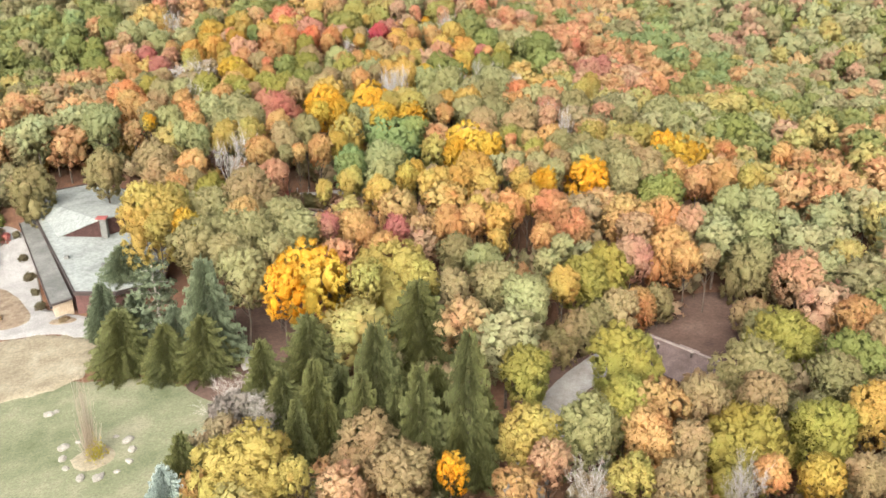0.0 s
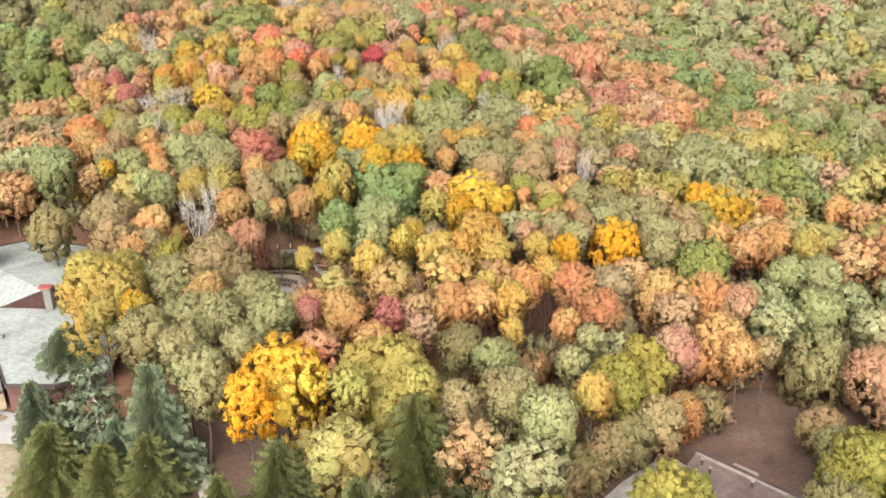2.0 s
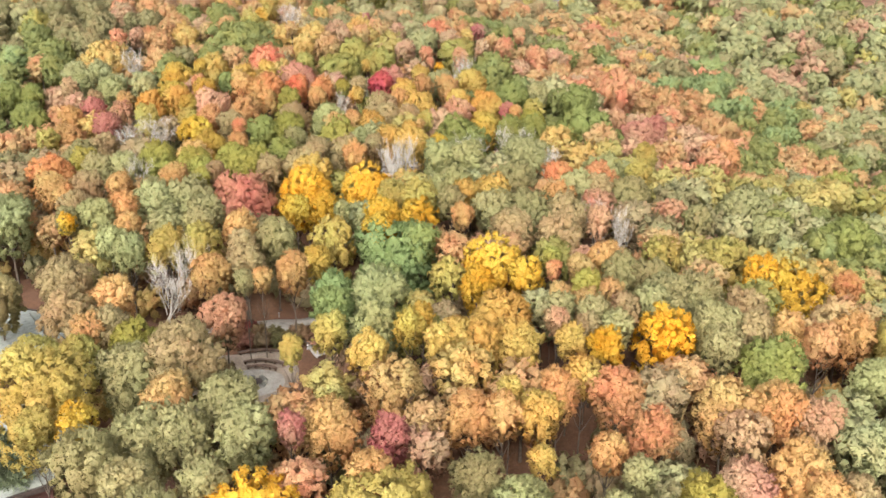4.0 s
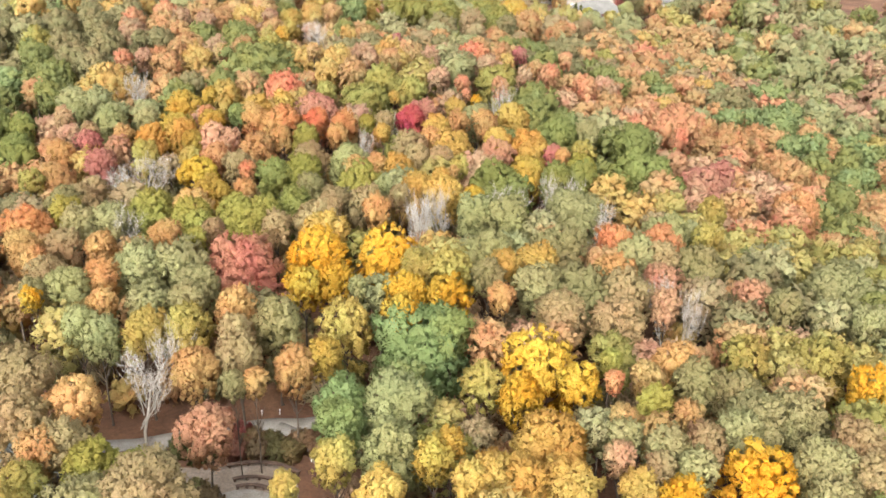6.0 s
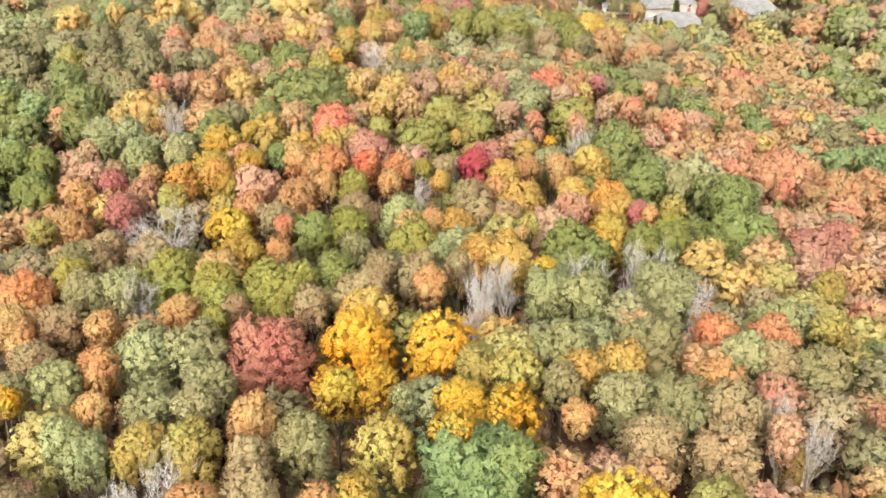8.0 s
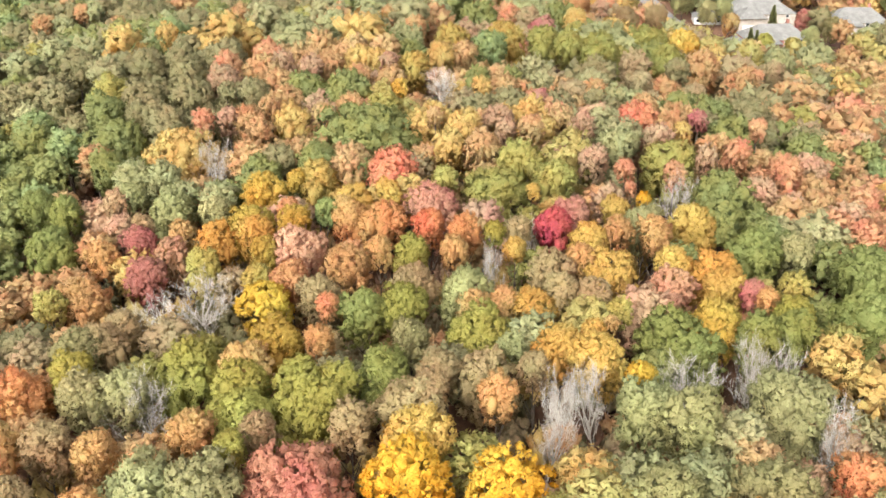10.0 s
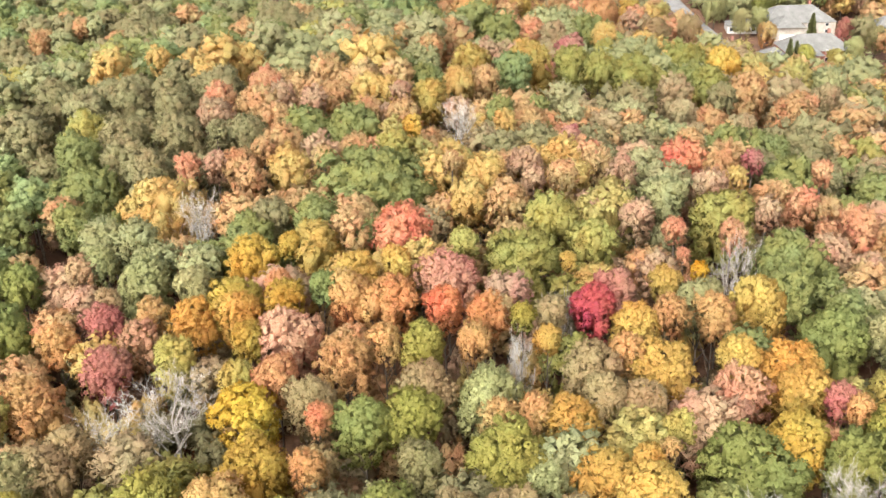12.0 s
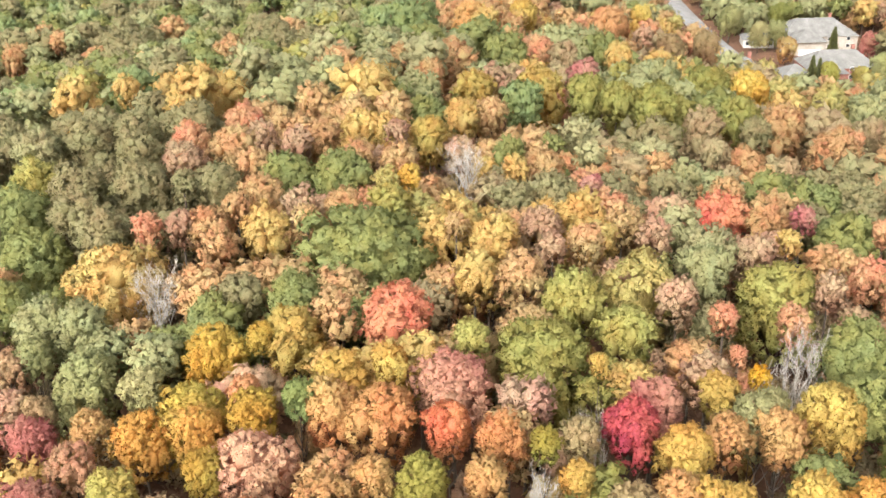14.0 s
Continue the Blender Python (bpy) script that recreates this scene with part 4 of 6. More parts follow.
spruce(4.4, 99.1, 8.0, 2.3, "S")
broadleaf(36.0, 100.9, 13.2, 4.5, "D")
bare(-21.7, 101.6, 4.4, 2.8, "w")
broadleaf(21.2, 102.0, 14.3, 4.6, "v")
spruce(-1.0, 102.3, 9.0, 2.7, "S")
spruce(-12.4, 102.6, 9.0, 2.4, "S")
spruce(-19.3, 103.3, 8.0, 2.4, "S")
bare(-26.8, 103.6, 3.5, 2.8, "w")
broadleaf(49.3, 104.7, 11.8, 4.0, "G")
bare(-24.6, 104.9, 5.2, 3.6, "w")
spruce(-6.5, 105.6, 9.0, 2.4, "S")
spruce(-22.3, 107.2, 9.9, 2.6, "S")
broadleaf(54.6, 109.2, 10.9, 2.7, "n")
spruce(-17.0, 111.4, 11.0, 3.6, "S")
broadleaf(43.2, 111.6, 11.2, 4.5, "v")
broadleaf(10.5, 113.9, 15.1, 3.3, "l")
broadleaf(12.6, 115.0, 5.0, 2.2, "n")
spruce(-3.1, 115.3, 13.7, 4.3, "S")
broadleaf(1.4, 115.6, 15.3, 2.2, "n")
spruce(-31.6, 116.1, 8.7, 3.2, "S")
broadleaf(54.3, 116.3, 10.3, 3.2, "t")
spruce(-36.9, 116.7, 7.7, 2.9, "S")
broadleaf(-20.8, 117.1, 15.5, 2.9, "O")
broadleaf(42.1, 117.4, 8.0, 2.6, "D")
broadleaf(15.1, 117.5, 5.5, 2.6, "D")
broadleaf(6.9, 118.9, 14.6, 3.6, "l")
spruce(-43.5, 119.3, 9.5, 3.8, "S")
broadleaf(17.9, 119.4, 7.0, 2.8, "n")
spruce(-36.1, 119.5, 9.0, 2.3, "P")
broadleaf(-10.2, 119.6, 14.9, 2.5, "L")
broadleaf(15.9, 119.6, 13.6, 2.2, "a")
spruce(-31.6, 119.7, 15.3, 3.6, "P")
broadleaf(-3.0, 119.8, 14.7, 2.7, "L")
broadleaf(21.1, 120.7, 8.0, 2.8, "D")
broadleaf(24.0, 121.8, 9.0, 3.0, "n")
pine(-39.1, 122.2, 13.8, 3.5, "P")
broadleaf(-26.6, 122.2, 15.8, 3.5, "l")
spruce(-42.2, 122.4, 10.0, 2.8, "P")
broadleaf(42.6, 122.8, 7.0, 2.6, "n")
broadleaf(27.2, 124.4, 8.0, 2.6, "q")
broadleaf(19.0, 124.5, 13.0, 3.5, "v")
broadleaf(-18.3, 124.7, 15.0, 5.1, "O")
broadleaf(14.1, 125.5, 13.2, 1.9, "l")
broadleaf(-29.6, 126.2, 15.9, 2.8, "l")
broadleaf(30.4, 126.4, 7.0, 2.2, "D")
broadleaf(-23.1, 126.9, 15.5, 2.4, "l")
broadleaf(49.9, 127.2, 11.9, 3.7, "k")
broadleaf(-7.0, 127.3, 14.2, 6.3, "L")
broadleaf(6.0, 127.8, 13.3, 2.8, "g")
broadleaf(23.1, 128.2, 12.6, 3.5, "v")
spruce(-49.2, 129.6, 9.0, 2.6, "P")
broadleaf(34.5, 129.9, 12.0, 2.2, "q")
broadleaf(-34.8, 129.9, 17.5, 3.7, "D")
broadleaf(37.8, 130.5, 11.6, 1.8, "n")
broadleaf(-8.6, 130.8, 13.9, 2.2, "q")
broadleaf(27.0, 130.8, 12.7, 2.8, "p")
broadleaf(17.0, 131.0, 13.0, 1.8, "l")
broadleaf(1.9, 131.1, 13.3, 2.7, "D")
broadleaf(45.1, 132.3, 11.0, 4.0, "D")
broadleaf(7.9, 132.6, 13.2, 1.5, "a")
broadleaf(33.4, 134.1, 12.3, 3.6, "q")
broadleaf(14.5, 134.6, 13.3, 1.9, "q")
broadleaf(-31.2, 134.8, 15.5, 3.5, "l")
broadleaf(-41.4, 135.3, 16.7, 2.1, "L")
broadleaf(-37.6, 135.8, 16.3, 2.0, "Y")
broadleaf(-16.6, 135.9, 14.4, 1.5, "R")
broadleaf(-27.8, 136.2, 15.2, 3.5, "l")
broadleaf(-6.8, 136.7, 13.6, 2.2, "R")
broadleaf(-21.5, 137.1, 14.7, 3.2, "l")
broadleaf(19.6, 137.7, 13.8, 2.6, "r")
broadleaf(28.9, 138.5, 13.3, 2.8, "k")
broadleaf(-13.1, 138.8, 14.0, 3.1, "q")
broadleaf(4.5, 140.5, 13.8, 2.1, "q")
broadleaf(8.5, 140.8, 13.9, 2.3, "a")
broadleaf(37.4, 141.0, 13.0, 2.7, "k")
broadleaf(1.1, 141.4, 13.6, 2.6, "q")
broadleaf(47.7, 141.7, 11.9, 3.5, "g")
broadleaf(-24.4, 142.7, 14.4, 3.4, "l")
broadleaf(-30.4, 142.7, 14.6, 2.9, "t")
broadleaf(28.1, 143.1, 14.0, 3.4, "q")
spruce(-50.1, 143.3, 8.6, 4.1, "P")
broadleaf(5.3, 143.3, 14.1, 1.5, "a")
broadleaf(33.6, 143.6, 13.8, 3.5, "q")
broadleaf(10.4, 143.8, 14.5, 2.3, "q")
broadleaf(-44.8, 144.8, 18.6, 5.7, "L")
broadleaf(17.0, 144.8, 14.6, 3.2, "r")
broadleaf(13.4, 146.5, 14.8, 2.2, "a")
broadleaf(-7.0, 147.5, 13.6, 3.8, "t")
broadleaf(45.6, 148.9, 13.2, 2.6, "g")
broadleaf(51.0, 150.1, 12.6, 3.3, "l")
broadleaf(35.1, 150.5, 14.6, 3.8, "G")
broadleaf(-30.8, 150.6, 16.9, 4.1, "n")
broadleaf(-36.9, 150.7, 14.1, 4.0, "l")
broadleaf(16.3, 151.5, 15.3, 2.1, "Y")
broadleaf(29.5, 152.5, 15.1, 2.4, "l")
broadleaf(12.5, 152.5, 15.2, 1.8, "a")
broadleaf(-48.8, 153.0, 15.3, 3.4, "L")
broadleaf(-19.1, 153.0, 13.2, 1.5, "L")
broadleaf(-43.9, 153.5, 14.6, 2.5, "L")
broadleaf(-10.4, 153.5, 13.7, 2.5, "a")
broadleaf(6.8, 153.8, 15.1, 2.8, "a")
broadleaf(41.5, 154.3, 14.4, 2.2, "r")
broadleaf(-2.2, 154.3, 14.2, 1.8, "a")
broadleaf(2.6, 154.6, 14.6, 2.5, "a")
broadleaf(14.8, 154.9, 15.4, 1.6, "n")
broadleaf(18.2, 155.2, 15.6, 2.0, "l")
broadleaf(-0.1, 155.4, 14.6, 2.4, "a")
broadleaf(-33.7, 155.9, 13.3, 2.3, "m")
broadleaf(24.1, 155.9, 15.6, 3.9, "O")
broadleaf(34.0, 155.9, 15.2, 2.5, "n")
broadleaf(50.8, 156.4, 13.4, 2.5, "L")
broadleaf(38.2, 156.4, 14.8, 2.1, "q")
broadleaf(11.5, 156.6, 15.2, 1.6, "k")
broadleaf(-38.6, 157.3, 13.8, 2.9, "m")
broadleaf(30.0, 157.4, 15.4, 3.1, "l")
broadleaf(-5.9, 157.7, 14.0, 1.9, "y")
broadleaf(-15.2, 158.0, 13.4, 2.1, "L")
broadleaf(46.5, 158.2, 13.9, 3.1, "q")
broadleaf(-44.1, 158.5, 14.4, 2.2, "t")
broadleaf(16.0, 158.6, 15.6, 2.3, "l")
broadleaf(-4.3, 159.4, 14.2, 1.5, "y")
broadleaf(19.7, 159.7, 15.6, 2.2, "n")
broadleaf(-42.5, 160.1, 14.1, 3.0, "n")
broadleaf(12.3, 160.1, 15.3, 1.8, "l")
broadleaf(-10.1, 160.8, 13.8, 2.9, "g")
broadleaf(15.3, 160.9, 15.5, 1.8, "t")
broadleaf(5.6, 161.3, 15.2, 3.9, "a")
broadleaf(23.3, 161.7, 15.6, 2.3, "l")
broadleaf(34.6, 161.7, 15.1, 3.1, "n")
broadleaf(12.3, 162.2, 15.6, 1.7, "t")
broadleaf(18.5, 162.9, 15.7, 1.6, "t")
broadleaf(-28.9, 163.4, 13.4, 2.9, "s")
broadleaf(-48.3, 163.7, 14.5, 3.5, "n")
broadleaf(-15.4, 164.1, 13.8, 2.6, "E")
broadleaf(26.1, 165.1, 15.4, 3.3, "l")
broadleaf(15.9, 166.1, 15.4, 2.0, "v")
broadleaf(30.1, 166.1, 15.3, 3.2, "l")
broadleaf(-43.6, 166.8, 14.5, 3.0, "t")
broadleaf(2.4, 167.3, 15.1, 2.3, "Y")
broadleaf(-15.8, 168.0, 13.9, 3.1, "E")
broadleaf(-10.5, 168.4, 14.4, 4.0, "g")
broadleaf(12.0, 168.5, 15.4, 1.1, "r")
broadleaf(-59.8, 168.7, 14.1, 3.6, "D")
broadleaf(-27.3, 168.8, 13.9, 1.5, "D")
broadleaf(-25.3, 169.4, 13.9, 1.5, "q")
broadleaf(24.8, 169.4, 15.3, 2.7, "D")
broadleaf(-73.4, 169.6, 11.1, 4.3, "D")
broadleaf(-1.6, 170.2, 14.8, 2.4, "L")
broadleaf(8.7, 170.4, 15.1, 2.4, "Y")
broadleaf(43.1, 170.8, 13.9, 5.2, "Y")
broadleaf(50.4, 170.9, 12.9, 1.9, "q")
broadleaf(15.7, 170.9, 15.2, 1.8, "t")
broadleaf(-51.4, 171.1, 14.6, 3.7, "n")
broadleaf(21.2, 171.6, 15.2, 2.8, "D")
broadleaf(-32.3, 172.5, 14.5, 2.7, "q")
broadleaf(39.9, 172.9, 14.2, 2.9, "O")
bare(-39.4, 173.4, 14.7, 4.2, "w")
broadleaf(12.3, 173.5, 15.1, 1.4, "v")
broadleaf(-22.0, 173.9, 14.0, 2.5, "q")
broadleaf(62.3, 175.4, 10.9, 2.2, "q")
broadleaf(-28.4, 175.4, 14.4, 2.7, "n")
broadleaf(-18.9, 175.9, 14.1, 2.2, "y")
broadleaf(19.5, 175.9, 14.9, 2.9, "q")
broadleaf(4.4, 177.0, 14.8, 4.6, "O")
broadleaf(-44.8, 177.6, 15.0, 2.4, "g")
broadleaf(27.7, 177.8, 14.6, 2.8, "L")
broadleaf(-40.0, 179.0, 15.3, 2.6, "L")
broadleaf(-47.7, 179.1, 15.2, 2.0, "g")
broadleaf(-29.7, 179.3, 14.6, 2.3, "n")
broadleaf(36.4, 179.5, 14.0, 3.6, "L")
broadleaf(-35.4, 180.2, 15.1, 2.9, "L")
broadleaf(-5.2, 181.6, 14.8, 2.4, "E")
broadleaf(-25.6, 183.1, 14.8, 2.9, "D")
broadleaf(-46.2, 183.3, 15.4, 1.8, "q")
broadleaf(-55.0, 183.4, 15.2, 1.3, "Y")
broadleaf(-8.4, 183.5, 14.8, 6.4, "E")
broadleaf(-17.6, 183.9, 14.6, 3.4, "L")
broadleaf(-41.6, 185.5, 15.4, 3.2, "l")
broadleaf(-31.2, 185.6, 15.1, 2.6, "q")
broadleaf(-11.1, 185.7, 14.7, 2.3, "Y")
broadleaf(-55.8, 186.0, 15.2, 1.9, "D")
broadleaf(-37.1, 186.0, 15.2, 2.5, "l")
broadleaf(14.7, 187.0, 14.5, 3.8, "n")
broadleaf(7.7, 187.2, 14.9, 3.2, "n")
broadleaf(-65.6, 188.0, 16.2, 3.8, "g")
broadleaf(-52.4, 188.4, 15.5, 3.0, "g")
broadleaf(0.5, 188.4, 15.0, 1.7, "q")
broadleaf(45.1, 189.3, 12.8, 2.2, "l")
broadleaf(-16.8, 189.5, 14.8, 1.2, "g")
broadleaf(20.6, 189.5, 14.1, 1.9, "k")
broadleaf(-36.9, 190.5, 15.3, 2.9, "l")
broadleaf(-6.1, 190.5, 14.9, 3.3, "Y")
broadleaf(-10.9, 190.6, 15.0, 2.7, "Y")
bare(23.7, 190.7, 14.0, 1.4, "w")
broadleaf(-49.6, 191.3, 15.5, 2.4, "q")
broadleaf(-24.0, 191.6, 15.1, 2.6, "Y")
broadleaf(58.1, 191.9, 12.5, 5.2, "G")
broadleaf(35.7, 192.0, 13.5, 2.2, "D")
broadleaf(-56.7, 192.2, 15.4, 2.5, "n")
broadleaf(-20.3, 193.2, 15.1, 2.5, "Y")
broadleaf(5.3, 193.9, 15.1, 3.1, "l")
broadleaf(-59.2, 194.3, 15.3, 1.9, "q")
bare(21.8, 194.5, 14.0, 2.2, "w")
broadleaf(16.1, 194.7, 14.4, 3.7, "n")
broadleaf(10.6, 194.8, 14.9, 4.0, "D")
broadleaf(-1.0, 195.0, 15.2, 2.1, "D")
broadleaf(32.6, 195.1, 13.5, 2.6, "k")
broadleaf(-46.2, 196.6, 15.4, 4.1, "l")
broadleaf(-5.9, 197.2, 15.5, 2.9, "L")
broadleaf(-9.9, 197.5, 15.3, 2.9, "L")
broadleaf(-41.5, 197.6, 15.5, 4.0, "l")
broadleaf(1.3, 197.9, 15.5, 2.3, "a")
broadleaf(21.4, 197.9, 14.0, 2.7, "k")
broadleaf(-62.9, 199.6, 15.3, 2.7, "q")
broadleaf(-52.4, 199.6, 15.4, 2.4, "q")
broadleaf(15.1, 199.7, 14.5, 3.0, "q")
broadleaf(5.4, 200.0, 15.3, 2.9, "a")
broadleaf(-57.7, 200.3, 15.3, 2.6, "n")
broadleaf(-34.3, 201.0, 15.2, 5.7, "s")
broadleaf(-40.3, 201.9, 15.2, 1.6, "v")
broadleaf(-14.8, 202.9, 15.6, 4.2, "O")
broadleaf(45.6, 203.4, 13.7, 5.3, "l")
broadleaf(-23.8, 203.5, 15.2, 4.3, "O")
broadleaf(-0.7, 203.9, 15.8, 3.5, "g")
broadleaf(-45.5, 204.7, 15.0, 2.4, "q")
broadleaf(70.5, 204.8, 11.5, 3.1, "L")
broadleaf(22.5, 205.4, 14.3, 2.5, "n")
broadleaf(-38.9, 205.8, 15.0, 1.9, "n")
broadleaf(28.1, 206.3, 14.2, 3.9, "D")
broadleaf(19.4, 206.6, 14.5, 3.2, "l")
broadleaf(8.4, 206.8, 15.5, 4.5, "D")
broadleaf(-66.6, 208.5, 14.9, 3.6, "q")
broadleaf(-30.9, 209.2, 14.8, 2.4, "n")
broadleaf(-59.4, 209.5, 14.9, 2.7, "l")
broadleaf(-24.4, 209.7, 14.9, 3.5, "a")
bare(-52.8, 210.0, 14.7, 3.3, "w")
broadleaf(-42.3, 210.2, 14.5, 3.2, "v")
broadleaf(16.8, 210.9, 14.8, 3.1, "x")
broadleaf(-55.5, 211.3, 14.6, 2.9, "l")
broadleaf(23.5, 212.9, 14.5, 3.0, "r")
broadleaf(-62.8, 213.5, 14.5, 2.7, "v")
broadleaf(-36.7, 214.3, 14.1, 4.5, "v")
bare(-12.4, 215.0, 15.2, 2.3, "w")
broadleaf(-26.3, 215.2, 14.4, 3.9, "n")
broadleaf(-24.5, 215.9, 14.5, 2.1, "n")
broadleaf(65.1, 216.1, 15.8, 3.3, "v")
broadleaf(-44.8, 216.4, 13.9, 3.3, "v")
broadleaf(-17.6, 216.6, 14.8, 2.1, "q")
broadleaf(30.9, 216.9, 14.5, 2.5, "L")
broadleaf(-34.5, 217.2, 13.8, 2.7, "v")
broadleaf(1.7, 217.3, 15.8, 3.4, "g")
broadleaf(-39.0, 217.4, 13.7, 2.8, "v")
broadleaf(-2.9, 218.0, 15.6, 3.4, "g")
broadleaf(25.0, 218.2, 14.6, 3.9, "g")
broadleaf(-52.1, 218.6, 13.7, 4.1, "v")
broadleaf(-65.2, 219.1, 13.7, 3.0, "D")
broadleaf(-45.8, 219.9, 13.5, 3.2, "q")
bare(-11.2, 221.3, 14.6, 1.8, "w")
broadleaf(-30.5, 221.4, 13.7, 3.2, "G")
broadleaf(-63.6, 221.5, 13.5, 3.1, "n")
broadleaf(-24.5, 221.7, 13.8, 2.3, "n")
bare(-7.7, 222.2, 15.0, 2.4, "w")
broadleaf(-3.4, 222.5, 15.2, 1.7, "Y")
broadleaf(-14.6, 222.9, 14.3, 1.9, "n")
bare(17.6, 223.1, 14.9, 2.7, "w")
broadleaf(-20.0, 223.3, 13.7, 3.6, "n")
broadleaf(11.9, 224.9, 15.1, 4.9, "l")
broadleaf(-62.9, 225.3, 13.2, 2.3, "n")
bare(2.8, 225.7, 15.3, 3.5, "w")
broadleaf(-39.3, 226.0, 13.1, 2.0, "q")
broadleaf(-44.9, 226.5, 13.3, 3.7, "y")
broadleaf(-17.6, 227.3, 13.6, 1.6, "g")
broadleaf(-29.4, 228.9, 13.3, 2.5, "D")
broadleaf(-7.9, 229.1, 14.4, 3.3, "a")
bare(11.5, 229.6, 15.2, 2.5, "w")
broadleaf(-75.4, 230.2, 12.0, 2.3, "L")
broadleaf(-12.3, 230.5, 13.9, 2.9, "a")
bare(-60.9, 230.9, 12.8, 3.8, "w")
broadleaf(-9.0, 232.1, 14.3, 1.5, "a")
broadleaf(-21.8, 232.6, 13.5, 4.0, "v")
broadleaf(-40.4, 233.1, 13.3, 1.5, "r")
broadleaf(-6.9, 233.5, 14.4, 1.0, "t")
broadleaf(35.3, 233.8, 14.8, 2.7, "L")
bare(8.1, 234.0, 15.3, 2.6, "w")
broadleaf(-73.0, 234.2, 11.9, 3.4, "t")
broadleaf(-36.4, 234.3, 13.5, 3.0, "G")
broadleaf(-48.8, 234.8, 13.5, 3.6, "Y")
bare(-57.4, 235.4, 12.9, 4.3, "w")
broadleaf(-42.8, 236.8, 13.7, 2.6, "n")
broadleaf(-31.9, 236.8, 13.7, 3.1, "m")
broadleaf(-23.2, 236.8, 13.5, 1.9, "t")
broadleaf(0.7, 237.2, 15.1, 5.4, "G")
broadleaf(-19.9, 237.9, 13.6, 1.9, "t")
broadleaf(-6.1, 237.9, 14.7, 1.6, "L")
broadleaf(10.0, 238.1, 15.5, 3.0, "G")
broadleaf(-16.4, 238.6, 13.8, 3.1, "a")
broadleaf(-51.5, 239.0, 13.5, 1.9, "L")
broadleaf(-47.4, 240.0, 13.9, 2.7, "r")
broadleaf(5.2, 240.7, 15.5, 3.4, "y")
broadleaf(-31.6, 241.0, 14.2, 2.9, "n")
broadleaf(14.5, 241.0, 15.1, 2.8, "G")
broadleaf(-25.1, 241.1, 13.8, 3.5, "g")
broadleaf(-67.9, 241.4, 12.1, 2.8, "R")
broadleaf(-13.2, 242.8, 14.4, 2.6, "n")
broadleaf(-9.2, 242.8, 14.6, 2.5, "n")
broadleaf(-60.5, 243.1, 12.8, 2.6, "L")
broadleaf(-41.1, 244.2, 14.4, 3.3, "t")
broadleaf(14.6, 244.7, 15.4, 2.7, "m")
broadleaf(-76.2, 245.1, 12.0, 2.4, "q")
broadleaf(11.4, 245.2, 15.8, 1.4, "q")
broadleaf(-53.1, 246.2, 13.9, 2.0, "y")
broadleaf(-66.7, 246.7, 12.5, 2.6, "k")
broadleaf(-37.5, 246.9, 14.9, 2.0, "q")
broadleaf(10.0, 247.1, 15.9, 1.8, "R")
broadleaf(-33.1, 247.1, 15.0, 2.6, "v")
broadleaf(53.1, 247.2, 18.0, 4.9, "r")
broadleaf(0.1, 247.3, 15.9, 3.0, "k")
broadleaf(-15.1, 247.5, 14.9, 3.0, "n")
broadleaf(-86.1, 248.0, 12.0, 3.9, "G")
broadleaf(-27.9, 248.1, 15.0, 1.9, "q")
bare(-22.6, 248.4, 14.6, 2.1, "w")
broadleaf(-49.5, 249.0, 14.6, 4.2, "p")
broadleaf(6.7, 249.1, 16.2, 2.9, "a")
broadleaf(-20.0, 249.7, 14.9, 1.5, "a")
broadleaf(-7.9, 249.9, 15.5, 3.9, "a")
broadleaf(-73.0, 250.0, 12.3, 2.6, "R")
broadleaf(-11.4, 250.6, 15.2, 2.3, "q")
broadleaf(-67.1, 251.0, 13.0, 2.0, "t")
broadleaf(15.3, 251.2, 15.8, 2.5, "L")
broadleaf(26.3, 251.5, 16.8, 7.5, "G")
broadleaf(-62.2, 251.6, 13.4, 3.0, "a")
broadleaf(36.9, 251.8, 17.0, 4.7, "R")
broadleaf(-56.6, 252.7, 14.2, 3.1, "a")
broadleaf(-73.6, 252.8, 12.8, 1.7, "n")
broadleaf(0.2, 253.2, 16.0, 2.5, "a")
broadleaf(-23.3, 253.5, 15.1, 1.5, "m")
broadleaf(5.8, 254.0, 16.3, 3.9, "a")
broadleaf(-27.5, 254.0, 15.6, 2.3, "q")
broadleaf(-51.6, 254.8, 15.1, 2.7, "y")
broadleaf(40.7, 255.0, 17.4, 3.0, "R")
broadleaf(-32.5, 255.0, 15.9, 2.5, "x")
broadleaf(33.0, 255.4, 17.1, 2.2, "k")
broadleaf(-20.3, 255.4, 15.5, 2.0, "n")
broadleaf(-58.5, 255.6, 14.4, 3.5, "y")
broadleaf(-47.4, 255.9, 15.8, 1.7, "E")
broadleaf(-44.3, 256.3, 15.9, 3.0, "q")
broadleaf(-39.2, 256.6, 16.1, 3.4, "q")
broadleaf(-88.1, 256.7, 13.0, 2.6, "G")
broadleaf(-53.1, 256.8, 15.1, 1.7, "r")
broadleaf(-10.9, 256.8, 15.7, 2.7, "a")
broadleaf(-64.6, 257.5, 14.1, 2.3, "l")
broadleaf(-93.4, 258.1, 13.2, 2.9, "G")
broadleaf(25.6, 258.4, 19.8, 4.1, "G")
broadleaf(-81.1, 259.0, 13.6, 2.0, "k")
broadleaf(-7.2, 259.1, 16.1, 2.3, "t")
broadleaf(-15.8, 259.2, 15.7, 2.7, "C")
bare(-19.0, 259.2, 15.7, 1.9, "w")
broadleaf(-72.7, 259.8, 13.7, 3.8, "g")
